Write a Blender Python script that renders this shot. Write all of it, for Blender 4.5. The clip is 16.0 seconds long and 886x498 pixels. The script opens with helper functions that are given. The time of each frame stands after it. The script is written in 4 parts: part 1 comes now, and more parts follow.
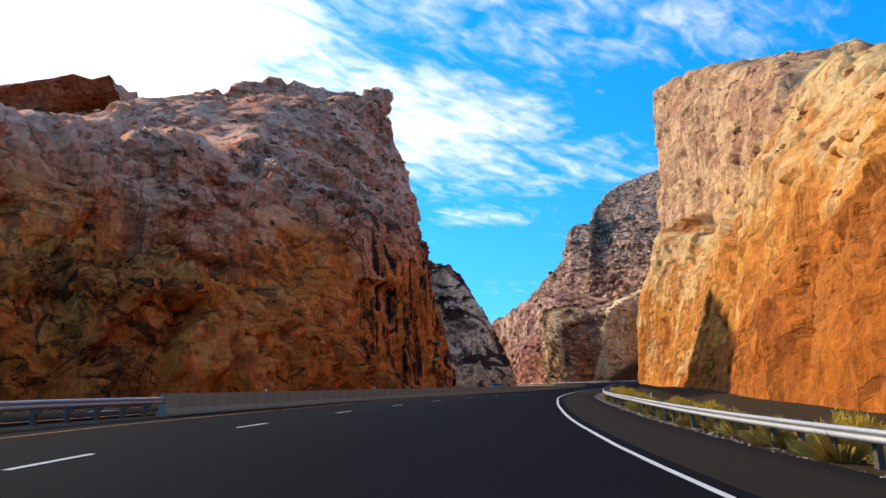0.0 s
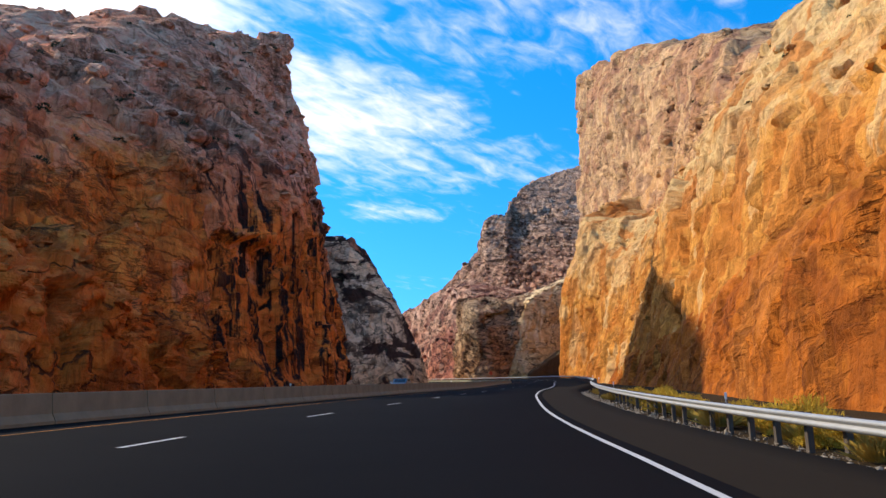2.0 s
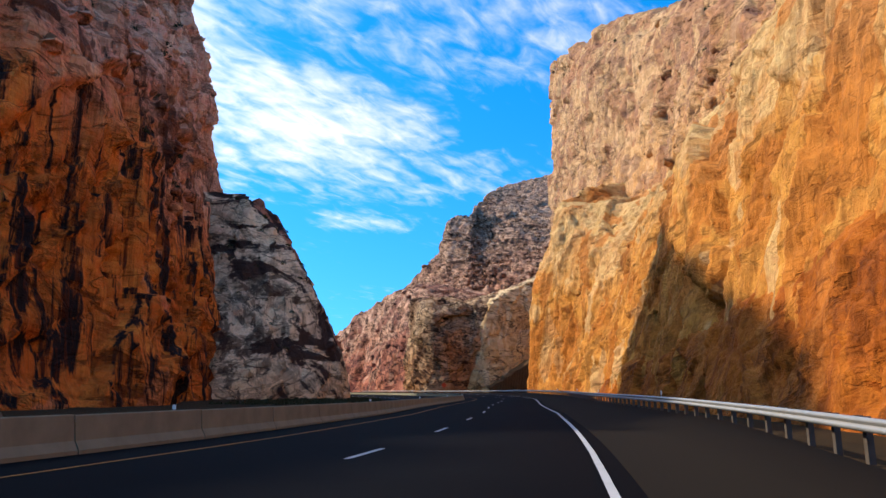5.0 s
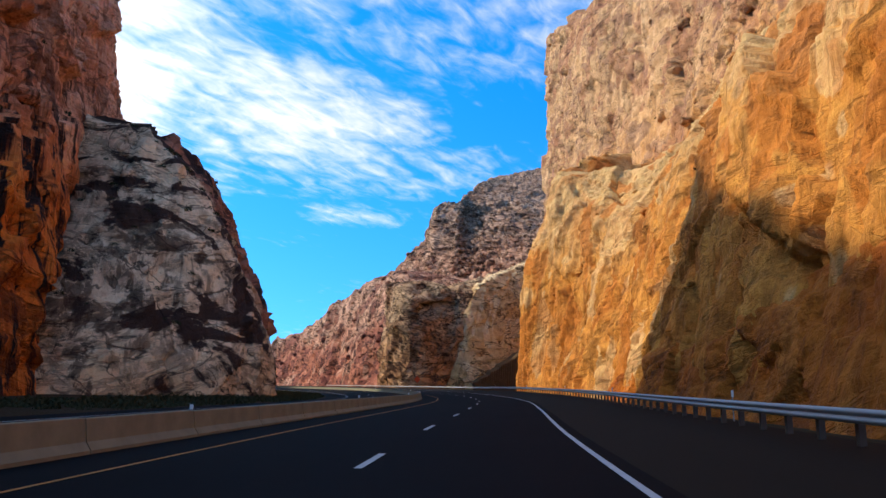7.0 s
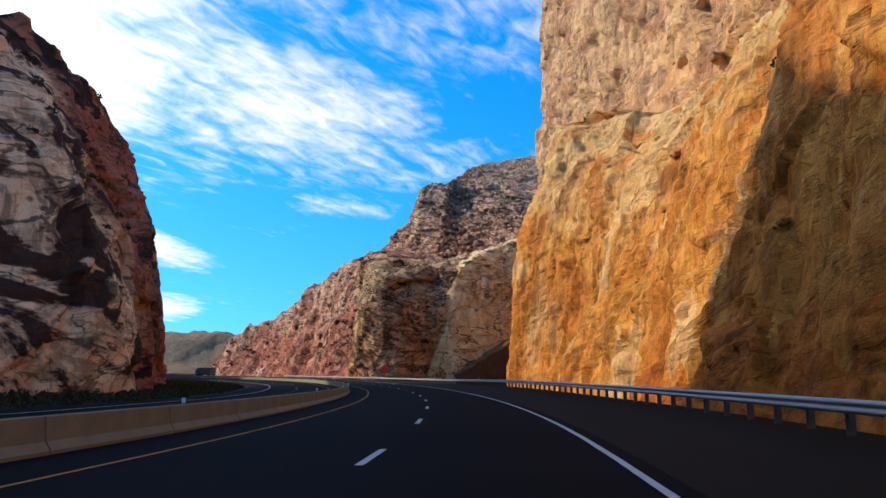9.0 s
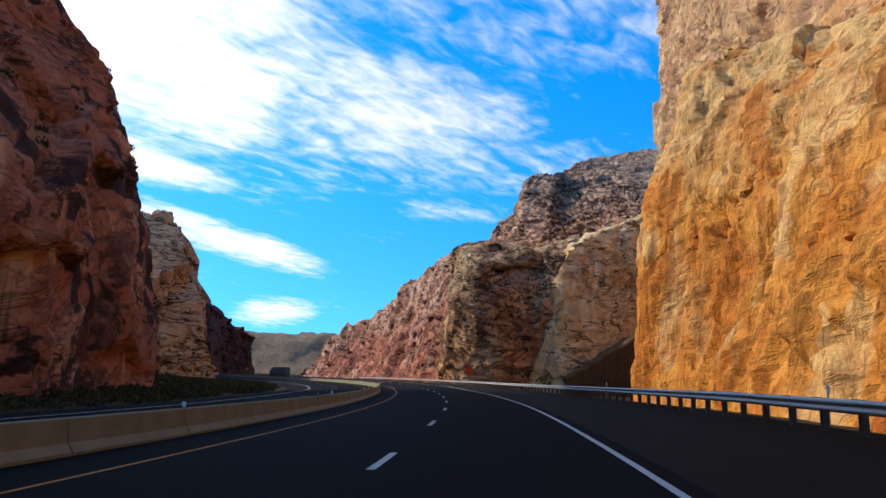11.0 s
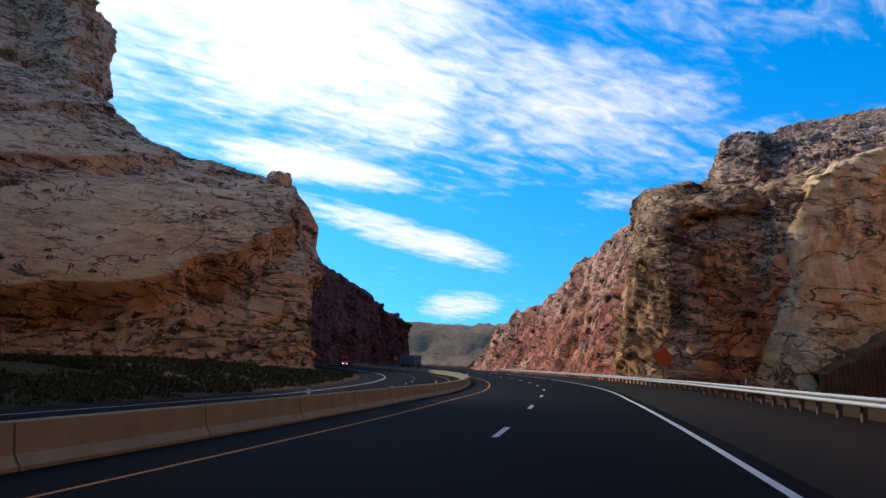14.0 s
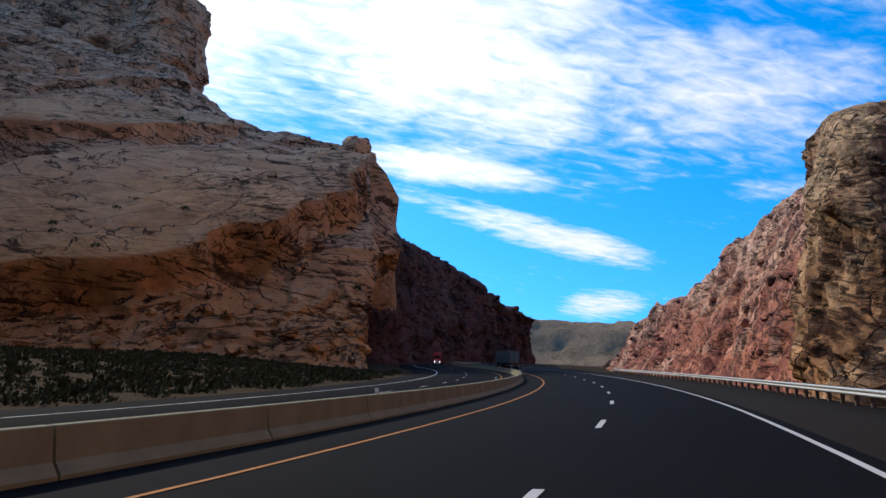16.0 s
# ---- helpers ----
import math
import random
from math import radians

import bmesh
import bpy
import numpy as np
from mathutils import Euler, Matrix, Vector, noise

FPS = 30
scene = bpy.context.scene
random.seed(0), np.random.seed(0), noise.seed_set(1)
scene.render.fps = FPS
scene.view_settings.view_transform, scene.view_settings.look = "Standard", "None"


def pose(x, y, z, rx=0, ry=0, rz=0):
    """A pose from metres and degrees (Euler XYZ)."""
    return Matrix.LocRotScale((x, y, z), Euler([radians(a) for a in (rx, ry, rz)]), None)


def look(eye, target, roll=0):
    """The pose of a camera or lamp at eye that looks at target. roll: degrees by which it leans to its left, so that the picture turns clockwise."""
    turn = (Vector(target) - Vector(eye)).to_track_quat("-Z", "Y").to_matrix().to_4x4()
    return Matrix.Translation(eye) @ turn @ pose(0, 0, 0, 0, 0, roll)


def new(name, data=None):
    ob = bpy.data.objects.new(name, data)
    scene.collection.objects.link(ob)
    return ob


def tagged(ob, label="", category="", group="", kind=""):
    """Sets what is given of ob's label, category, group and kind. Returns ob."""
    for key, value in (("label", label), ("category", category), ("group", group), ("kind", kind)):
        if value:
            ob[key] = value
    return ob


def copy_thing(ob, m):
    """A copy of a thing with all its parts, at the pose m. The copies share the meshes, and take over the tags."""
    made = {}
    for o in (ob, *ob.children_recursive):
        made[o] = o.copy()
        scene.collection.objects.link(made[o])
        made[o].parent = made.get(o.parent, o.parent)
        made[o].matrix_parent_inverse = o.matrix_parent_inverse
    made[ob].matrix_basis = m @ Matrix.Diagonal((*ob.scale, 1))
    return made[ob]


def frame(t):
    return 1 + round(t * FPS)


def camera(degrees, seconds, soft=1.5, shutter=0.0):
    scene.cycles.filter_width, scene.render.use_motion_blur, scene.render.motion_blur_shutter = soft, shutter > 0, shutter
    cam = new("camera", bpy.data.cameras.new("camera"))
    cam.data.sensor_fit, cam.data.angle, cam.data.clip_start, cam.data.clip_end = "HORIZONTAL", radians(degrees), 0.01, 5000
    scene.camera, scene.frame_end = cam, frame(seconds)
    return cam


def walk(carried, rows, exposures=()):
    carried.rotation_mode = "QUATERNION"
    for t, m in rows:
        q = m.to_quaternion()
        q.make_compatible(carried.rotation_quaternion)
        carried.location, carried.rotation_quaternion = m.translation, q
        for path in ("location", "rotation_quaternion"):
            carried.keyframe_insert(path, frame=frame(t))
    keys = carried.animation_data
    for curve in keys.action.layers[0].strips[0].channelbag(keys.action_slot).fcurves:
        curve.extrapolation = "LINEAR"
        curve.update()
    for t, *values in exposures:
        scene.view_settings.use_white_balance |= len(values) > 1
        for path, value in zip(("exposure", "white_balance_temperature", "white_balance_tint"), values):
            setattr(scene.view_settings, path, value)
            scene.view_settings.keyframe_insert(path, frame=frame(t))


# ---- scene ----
cam = camera(64.58, 16.0)
EYE = 1.610
ROWS = [
    (0.0, 0.00, 0.00, -2.37, 11.01, 1.68),
    (0.5, 0.81, 12.46, -3.98, 11.31, 1.56),
    (1.0, 2.19, 24.85, -6.07, 11.16, 1.56),
    (1.5, 4.08, 37.09, -7.99, 10.73, 1.52),
    (2.0, 6.38, 49.14, -9.66, 10.42, 1.32),
    (2.5, 9.03, 61.08, -11.00, 10.28, 0.99),
    (3.0, 11.97, 72.83, -11.93, 10.46, 0.60),
    (3.5, 15.29, 84.33, -12.40, 10.69, 0.29),
    (4.0, 19.01, 95.63, -12.65, 10.91, 0.33),
    (4.5, 22.76, 106.82, -12.74, 11.13, 0.33),
    (5.0, 26.61, 118.00, -12.75, 11.34, 0.25),
    (5.5, 30.75, 129.26, -12.74, 11.49, 0.13),
    (6.0, 34.96, 140.68, -12.78, 11.51, -0.04),
    (6.5, 38.80, 152.37, -12.94, 11.27, -0.32),
    (7.0, 42.59, 164.31, -13.71, 10.99, -0.58),
    (7.5, 46.36, 176.21, -14.47, 10.79, -0.74),
    (8.0, 50.27, 187.98, -15.16, 10.54, -0.76),
    (8.5, 54.34, 199.67, -15.22, 10.41, -0.85),
    (9.0, 58.49, 211.31, -14.63, 10.35, -0.97),
    (9.5, 62.53, 222.97, -13.40, 10.35, -1.12),
    (10.0, 66.27, 234.70, -11.53, 10.37, -1.31),
    (10.5, 69.52, 246.52, -9.01, 10.41, -1.54),
    (11.0, 72.22, 258.39, -5.85, 10.44, -1.78),
    (11.5, 74.47, 270.24, -3.06, 10.34, -2.14),
    (12.0, 76.49, 281.64, -0.53, 10.21, -2.37),
    (12.5, 78.25, 293.00, 1.74, 9.97, -2.62),
    (13.0, 79.68, 304.72, 4.03, 9.79, -2.57),
    (13.5, 80.87, 316.99, 6.36, 9.56, -2.49),
    (14.0, 81.79, 329.73, 8.98, 9.35, -2.49),
    (14.5, 82.45, 342.81, 11.81, 9.14, -2.48),
    (15.0, 82.87, 355.72, 14.86, 8.98, -2.54),
    (15.5, 83.06, 368.16, 17.83, 8.88, -2.68),
    (16.0, 82.98, 380.26, 20.36, 8.83, -2.73),
]
walk(cam, [(t, pose(x, y, EYE, 90 + pitch, roll, yaw)) for t, x, y, yaw, pitch, roll in ROWS],
     [(0, 0.72, 6700, 12), (1.5, 0.58, 6700, 12), (3, 0.70, 6700, 12), (6, 0.58, 6700, 12), (11, 0.42, 6500, 10), (13.5, 0.25, 6300, 10), (16, 0.15, 6100, 10)])

# ---- light ----
SUN_AZ, SUN_EL = 62.0, 35.5        # degrees left of +y, degrees up
az, el = radians(SUN_AZ), radians(SUN_EL)
sun_dir = Vector((-math.sin(az) * math.cos(el), math.cos(az) * math.cos(el), math.sin(el)))
sun = new("sun", bpy.data.lights.new("sun", "SUN"))
sun.data.energy, sun.data.angle, sun.data.color = 3.0, radians(1.5), (1.0, 0.90, 0.74)
sun.matrix_world = look((0, 0, 300), Vector((0, 0, 300)) - sun_dir)


class Nodes:
    """Short hand for building node trees."""

    def __init__(self, tree):
        self.t = tree
        tree.nodes.clear()

    def n(self, kind, **props):
        node = self.t.nodes.new(kind)
        for k, val in props.items():
            setattr(node, k, val)
        return node

    def put(self, socket, val):
        if isinstance(val, bpy.types.NodeSocket):
            self.t.links.new(val, socket)
        elif val is not None:
            if isinstance(val, (tuple, list)) and len(val) == 3 and socket.type == "RGBA":
                val = (*val, 1)
            socket.default_value = val

    def math(self, op, a, b=None, c=None, clamp=False):
        m = self.n("ShaderNodeMath", operation=op, use_clamp=clamp)
        for s, val in zip(m.inputs, (a, b, c)):
            self.put(s, val)
        return m.outputs[0]

    def vec(self, op, a, b=None):
        m = self.n("ShaderNodeVectorMath", operation=op)
        self.put(m.inputs[0], a)
        self.put(m.inputs[1], b)
        return m.outputs["Value"] if op in ("DOT_PRODUCT", "LENGTH") else m.outputs[0]

    def xyz(self, x, y, z):
        m = self.n("ShaderNodeCombineXYZ")
        for s, val in zip(m.inputs, (x, y, z)):
            self.put(s, val)
        return m.outputs[0]

    def split(self, v):
        m = self.n("ShaderNodeSeparateXYZ")
        self.put(m.inputs[0], v)
        return m.outputs

    def noise(self, v, scale, detail=4.0, rough=0.55, dist=0.0):
        m = self.n("ShaderNodeTexNoise")
        self.put(m.inputs["Vector"], v)
        for k, val in (("Scale", scale), ("Detail", detail), ("Roughness", rough), ("Distortion", dist)):
            m.inputs[k].default_value = val
        return m.outputs["Fac"]

    def cells(self, v, scale, feature="DISTANCE_TO_EDGE"):
        m = self.n("ShaderNodeTexVoronoi", feature=feature)
        self.put(m.inputs["Vector"], v)
        m.inputs["Scale"].default_value = scale
        return m.outputs[0]

    def ramp(self, fac, lo, hi):
        m = self.n("ShaderNodeMapRange", interpolation_type="SMOOTHSTEP")
        for k, val in (("Value", fac), ("From Min", lo), ("From Max", hi)):
            self.put(m.inputs[k], val)
        return m.outputs[0]

    def mix(self, fac, a, b, blend="MIX"):
        m = self.n("ShaderNodeMix", data_type="RGBA", blend_type=blend)
        self.put(m.inputs[0], fac)
        self.put(m.inputs[6], a)
        self.put(m.inputs[7], b)
        return m.outputs[2]


world = bpy.data.worlds.new("sky")
scene.world = world
world.use_nodes = True
N = Nodes(world.node_tree)
sky = N.n("ShaderNodeTexSky", sky_type="NISHITA", sun_disc=False, sun_elevation=el, sun_rotation=-az,
          air_density=1.0, dust_density=0.4, ozone_density=2.5, altitude=1300)
way = N.vec("NORMALIZE", N.n("ShaderNodeTexCoord").outputs["Generated"])
dx, dy, dz = N.split(way)
# clear desert air: the deep blue reaches down to the rim of the hills
N.put(sky.inputs["Vector"], N.vec("NORMALIZE", N.xyz(dx, dy, N.math("ADD", N.math("MULTIPLY", N.math("MAXIMUM", dz, 0.0), 0.9), 0.22))))
blue = N.n("ShaderNodeHueSaturation")
N.put(blue.inputs["Color"], sky.outputs[0])
blue.inputs["Saturation"].default_value = 1.42
blue.inputs["Hue"].default_value = 0.497
blue.inputs["Value"].default_value = 1.75
# azimuth (degrees, left positive) and elevation of the sky direction
azim = N.math("MULTIPLY", N.math("ARCTAN2", N.math("MULTIPLY", dx, -1.0), dy), 57.2958)
elev = N.math("MULTIPLY", N.math("ARCSINE", dz), 57.2958)
flat = N.xyz(N.math("DIVIDE", dx, N.math("MAXIMUM", N.math("ADD", dz, 0.12), 0.05)),
             N.math("DIVIDE", dy, N.math("MAXIMUM", N.math("ADD", dz, 0.12), 0.05)), 0.0)
wisps = N.noise(N.vec("MULTIPLY", flat, (1.0, 1.0, 1.0)), 1.5, 7.0, 0.6, 0.5)
fx, fy, _ = N.split(flat)
ripple = N.noise(N.xyz(N.math("MULTIPLY", N.math("ADD", N.math("MULTIPLY", fx, 0.75), N.math("MULTIPLY", fy, 0.66)), 8.0),
                       N.math("MULTIPLY", N.math("SUBTRACT", N.math("MULTIPLY", fy, 0.75), N.math("MULTIPLY", fx, 0.66)), 17.0), 0.0), 1.0, 4.0, 0.55, 0.5)


def puff(a0, e0, wa, we, lean, strength):
    """A cloud bank about one direction of the sky: half widths in degrees, lean = rise per degree."""
    da = N.math("SUBTRACT", azim, a0)
    de = N.math("SUBTRACT", N.math("SUBTRACT", elev, e0), N.math("MULTIPLY", da, lean))
    r = N.math("ADD", N.math("POWER", N.math("DIVIDE", N.math("ABSOLUTE", da), wa), 2.0),
               N.math("POWER", N.math("DIVIDE", N.math("ABSOLUTE", de), we), 2.0))
    return N.math("MULTIPLY", N.math("SUBTRACT", 1.0, N.math("MINIMUM", r, 1.0)), strength)


CLOUDS = [(24, 27, 31, 12, 0.22, 0.9), (60, 36, 44, 30, 0.0, 1.3), (0, 21.5, 22, 7, 0.26, 0.62),
          (20, 15.5, 10, 2.2, 0.10, 0.85), (13, 10.5, 13, 1.8, 0.24, 0.85), (8, 4.8, 4.2, 1.5, 0.0, 0.9),
          (-6, 13.5, 6, 1.2, 0.05, 0.6), (-15, 31, 30, 10, 0.0, 0.46)]
cover = None
for c in CLOUDS:
    p = puff(*c)
    cover = p if cover is None else N.math("MAXIMUM", cover, p)
# thin broken high cloud, added out of view overhead and behind as neutral fill light
fill_veil = N.math("MULTIPLY", N.math("MAXIMUM", N.ramp(elev, 27.0, 45.0), N.math("MULTIPLY", N.ramp(dy, 0.45, -0.2), N.ramp(elev, 2.0, 20.0))), 0.33)
cover = N.math("MAXIMUM", cover, fill_veil)
dens = N.math("ADD", cover, N.math("ADD", N.math("MULTIPLY", N.math("SUBTRACT", wisps, 0.55), 1.5),
                                   N.math("MULTIPLY", N.math("SUBTRACT", ripple, 0.5), 0.95)))
cloud = N.math("MULTIPLY", N.ramp(dens, 0.06, 0.98), N.ramp(elev, 0.0, 3.0))
glow = N.vec("DOT_PRODUCT", way, tuple(sun_dir))
bright = N.math("ADD", 6.5, N.math("MULTIPLY", N.ramp(glow, 0.5, 1.0), 3.0))
white = N.vec("MULTIPLY", N.xyz(bright, bright, bright), (1.0, 0.99, 0.985))
tint = N.mix(cloud, blue.outputs[0], white)
bg = N.n("ShaderNodeBackground")
N.put(bg.inputs["Color"], tint)
bg.inputs["Strength"].default_value = 0.14
out = N.n("ShaderNodeOutputWorld")
world.node_tree.links.new(bg.outputs[0], out.inputs[0])


# ---- materials ----
def material(name):
    m = bpy.data.materials.new(name)
    m.use_nodes = True
    k = Nodes(m.node_tree)
    shader = k.n("ShaderNodeBsdfPrincipled")
    o = k.n("ShaderNodeOutputMaterial")
    m.node_tree.links.new(shader.outputs[0], o.inputs[0])
    return m, k, shader


def plain(name, color, rough=0.6, metal=0.0, grain=0.15, scale=6.0, bump=0.0, emit=0.0, spec=0.4):
    m, k, s = material(name)
    c = k.n("ShaderNodeTexCoord").outputs["Object"]
    a = k.noise(c, scale, 5.0, 0.6)
    dark = tuple(v * (1 - grain * 2) for v in color)
    light = tuple(min(1, v * (1 + grain)) for v in color)
    k.put(s.inputs["Base Color"], k.mix(a, dark, light))
    k.put(s.inputs["Roughness"], k.math("ADD", rough - 0.08, k.math("MULTIPLY", a, 0.16)))
    s.inputs["Metallic"].default_value = metal
    s.inputs["Specular IOR Level"].default_value = spec
    if bump:
        b = k.n("ShaderNodeBump")
        b.inputs["Distance"].default_value = bump
        k.put(b.inputs["Height"], k.noise(c, scale * 4, 4.0, 0.6))
        k.put(s.inputs["Normal"], b.outputs[0])
    if emit:
        k.put(s.inputs["Emission Color"], color)
        s.inputs["Emission Strength"].default_value = emit
    return m


def rock(name, pale, warm, deep, split=40.0, soft=25.0, streak=0.5, crack=0.6, patch=0.5, tilt=0.25, strata=0.5, rough=1.0, blot=0.0,
         varnish_shade=(0.030, 0.018, 0.017), slab=0.0, stain_shade=(0.0, 0.0, 1.0, 85.0), joint=0.055, zone2=None):
    """Sandstone: weathered pale rock above, fresh warm rock below a wavering line, dark run-off streaks, joints and
    strata.
    stain_shade: direction and start of the ground plan on which the run-off streaks grow dense (a x + b y > c);
    on the cream buttress these streaks are painted shade."""
    m, k, s = material(name)
    c = k.n("ShaderNodeTexCoord").outputs["Object"]
    x, y, z = k.split(c)
    big = k.noise(c, 0.018, 5.0, 0.6, 0.4)
    mid = k.noise(c, 0.038, 7.0, 0.62, 0.6)
    grit = k.noise(k.vec("ADD", c, (13.0, 71.0, 5.0)), 0.24, 8.0, 0.70, 0.3)
    fine = k.noise(c, 1.1, 6.0, 0.7)
    dipz = k.math("ADD", z, k.math("MULTIPLY", y, tilt))
    lay = k.noise(k.xyz(k.math("MULTIPLY", x, 0.03), k.math("MULTIPLY", y, 0.03), k.math("MULTIPLY", dipz, 0.22)), 1.0, 6.0, 0.62, 0.8)
    thin = k.noise(k.xyz(k.math("MULTIPLY", x, 0.10), k.math("MULTIPLY", y, 0.10), k.math("MULTIPLY", dipz, 1.1)), 1.0, 5.0, 0.62, 0.5)
    run = k.noise(k.vec("MULTIPLY", c, (0.30, 0.30, 0.018)), 1.0, 6.0, 0.62, 0.4)
    run2 = k.noise(k.vec("MULTIPLY", c, (1.0, 1.0, 0.05)), 1.0, 5.0, 0.62, 0.3)
    up = k.split(k.n("ShaderNodeNewGeometry").outputs["Normal"])[2]
    steep = k.ramp(up, 0.8, 0.4)
    zz = k.math("ADD", z, k.math("MULTIPLY", k.math("SUBTRACT", big, 0.5), soft * 4))
    zz = k.math("ADD", zz, k.math("MULTIPLY", k.math("SUBTRACT", run, 0.5), soft * 2))
    col = k.mix(k.ramp(zz, split - soft, split + soft), warm, pale)
    if zone2:
        # another colour takes over past a line of the plan
        past = k.math("ADD", k.math("ADD", k.math("MULTIPLY", x, zone2[0]), k.math("MULTIPLY", y, zone2[1])), k.math("MULTIPLY", k.math("SUBTRACT", mid, 0.5), 60.0))
        col = k.mix(k.ramp(past, zone2[2] - 5.0, zone2[2] + 5.0), col, zone2[3])
    # broad faces broken from the wall at different times, each of one tone
    face = k.noise(k.vec("MULTIPLY", k.vec("ADD", c, (7.0, 19.0, 55.0)), (1.0, 1.0, 0.6)), 0.045, 3.0, 0.5, 1.1)
    col = k.mix(k.math("MULTIPLY", k.ramp(face, 0.535, 0.56), patch * 0.75), col, deep)
    col = k.mix(k.math("MULTIPLY", k.ramp(face, 0.44, 0.415), patch * 0.7), col, tuple(min(1, v * 1.12 + 0.02) for v in pale))
    col = k.mix(k.math("MULTIPLY", k.ramp(mid, 0.50, 0.66), patch * 0.6), col, deep)
    col = k.mix(k.math("MULTIPLY", k.ramp(lay, 0.52, 0.64), strata * 0.6), col, tuple(v * 0.62 for v in warm))
    col = k.mix(k.math("MULTIPLY", k.math("MULTIPLY", k.ramp(thin, 0.54, 0.64), k.ramp(mid, 0.42, 0.56)), strata * 0.6), col, tuple(v * 0.45 for v in deep))
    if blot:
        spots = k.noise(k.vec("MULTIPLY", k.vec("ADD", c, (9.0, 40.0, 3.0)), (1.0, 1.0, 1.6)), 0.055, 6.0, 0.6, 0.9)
        col = k.mix(k.math("MULTIPLY", k.ramp(spots, 0.535, 0.575), blot), col, varnish_shade)
    dark = k.math("MULTIPLY", k.math("MULTIPLY", k.ramp(run, 0.50, 0.60), k.ramp(big, 0.40, 0.56)), steep)
    col = k.mix(k.math("MULTIPLY", dark, streak * 0.6), col, tuple(v * 0.4 for v in deep))
    if stain_shade[0] or stain_shade[1]:
        side = k.math("ADD", k.math("MULTIPLY", x, stain_shade[0]), k.math("ADD", k.math("MULTIPLY", y, stain_shade[1]), k.math("MULTIPLY", k.math("SUBTRACT", big, 0.5), 120.0)))
        zone = k.math("MULTIPLY", k.ramp(side, stain_shade[2] - 14.0, stain_shade[2] + 14.0), k.ramp(zz, stain_shade[3], stain_shade[3] - 45.0))
        runs = k.noise(k.vec("MULTIPLY", k.vec("ADD", c, (3.0, 8.0, 60.0)), (0.34, 0.34, 0.012)), 1.0, 6.0, 0.66, 0.5)
        col = k.mix(k.math("MULTIPLY", k.math("MULTIPLY", k.ramp(runs, 0.49, 0.57), zone), min(1.0, streak * 2)), col, varnish_shade)
    col = k.mix(k.math("MULTIPLY", k.math("MULTIPLY", k.ramp(run2, 0.52, 0.64), steep), streak * 0.45), col, tuple(v * 0.4 for v in deep))
    bent = k.vec("MULTIPLY", c, (0.8, 0.8, 1.5))
    j1 = k.math("ABSOLUTE", k.math("SUBTRACT", k.noise(bent, 0.055, 6.0, 0.55, 1.0), 0.5))
    j2 = k.math("ABSOLUTE", k.math("SUBTRACT", k.noise(k.vec("ADD", bent, (51.0, 7.0, 23.0)), 0.20, 6.0, 0.60, 0.9), 0.5))
    seam = k.math("MULTIPLY", k.ramp(j1, 0.014, 0.003), k.ramp(grit, 0.36, 0.50))
    seam2 = k.math("MULTIPLY", k.ramp(j2, 0.026, 0.004), k.ramp(k.noise(c, 0.04, 3.0), 0.48, 0.60))
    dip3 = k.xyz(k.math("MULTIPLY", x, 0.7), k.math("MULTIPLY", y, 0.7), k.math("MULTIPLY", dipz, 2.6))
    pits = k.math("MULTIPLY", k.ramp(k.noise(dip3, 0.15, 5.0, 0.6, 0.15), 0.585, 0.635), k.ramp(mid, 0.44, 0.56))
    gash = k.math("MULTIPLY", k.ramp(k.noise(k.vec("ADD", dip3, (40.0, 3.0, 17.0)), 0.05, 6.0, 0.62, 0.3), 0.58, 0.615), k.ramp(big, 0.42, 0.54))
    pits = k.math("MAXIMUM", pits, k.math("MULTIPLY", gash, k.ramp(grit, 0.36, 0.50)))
    # broad blocks parted by long open joints
    warp = k.n("ShaderNodeTexNoise")
    k.put(warp.inputs["Vector"], c)
    warp.inputs["Scale"].default_value, warp.inputs["Detail"].default_value = 0.045, 4.0
    bentp = k.vec("ADD", k.xyz(x, y, k.math("MULTIPLY", dipz, 1.5)), k.vec("MULTIPLY", warp.outputs["Color"], (34.0, 34.0, 34.0)))
    part_line = k.math("MULTIPLY", k.ramp(k.cells(bentp, joint), 0.022, 0.005), k.math("MULTIPLY", k.ramp(grit, 0.40, 0.54), k.ramp(big, 0.47, 0.58)))
    if slab:
        wave = k.noise(k.xyz(k.math("MULTIPLY", x, 0.022), k.math("MULTIPLY", y, 0.022), k.math("MULTIPLY", dipz, 0.085)), 1.0, 6.0, 0.60, 1.4)
        beds = k.math("ABSOLUTE", k.math("SUBTRACT", k.math("FRACT", k.math("MULTIPLY", wave, 7.0)), 0.5))
        bed = k.math("MULTIPLY", k.ramp(beds, 0.15, 0.05), k.ramp(grit, 0.36, 0.48))
        seam = k.math("MAXIMUM", seam, k.math("MULTIPLY", bed, slab))
    seam = k.math("MAXIMUM", seam, part_line)
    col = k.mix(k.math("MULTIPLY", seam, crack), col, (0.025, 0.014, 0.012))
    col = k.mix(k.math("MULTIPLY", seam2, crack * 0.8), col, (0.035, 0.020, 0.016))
    # hollows' shade put into the colour, where the bump below sinks too
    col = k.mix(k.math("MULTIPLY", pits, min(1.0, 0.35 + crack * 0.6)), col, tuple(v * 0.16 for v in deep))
    col = k.mix(0.50 * rough, col, k.mix(k.ramp(grit, 0.28, 0.72), (0.18, 0.17, 0.16), (0.78, 0.77, 0.76)), "OVERLAY")
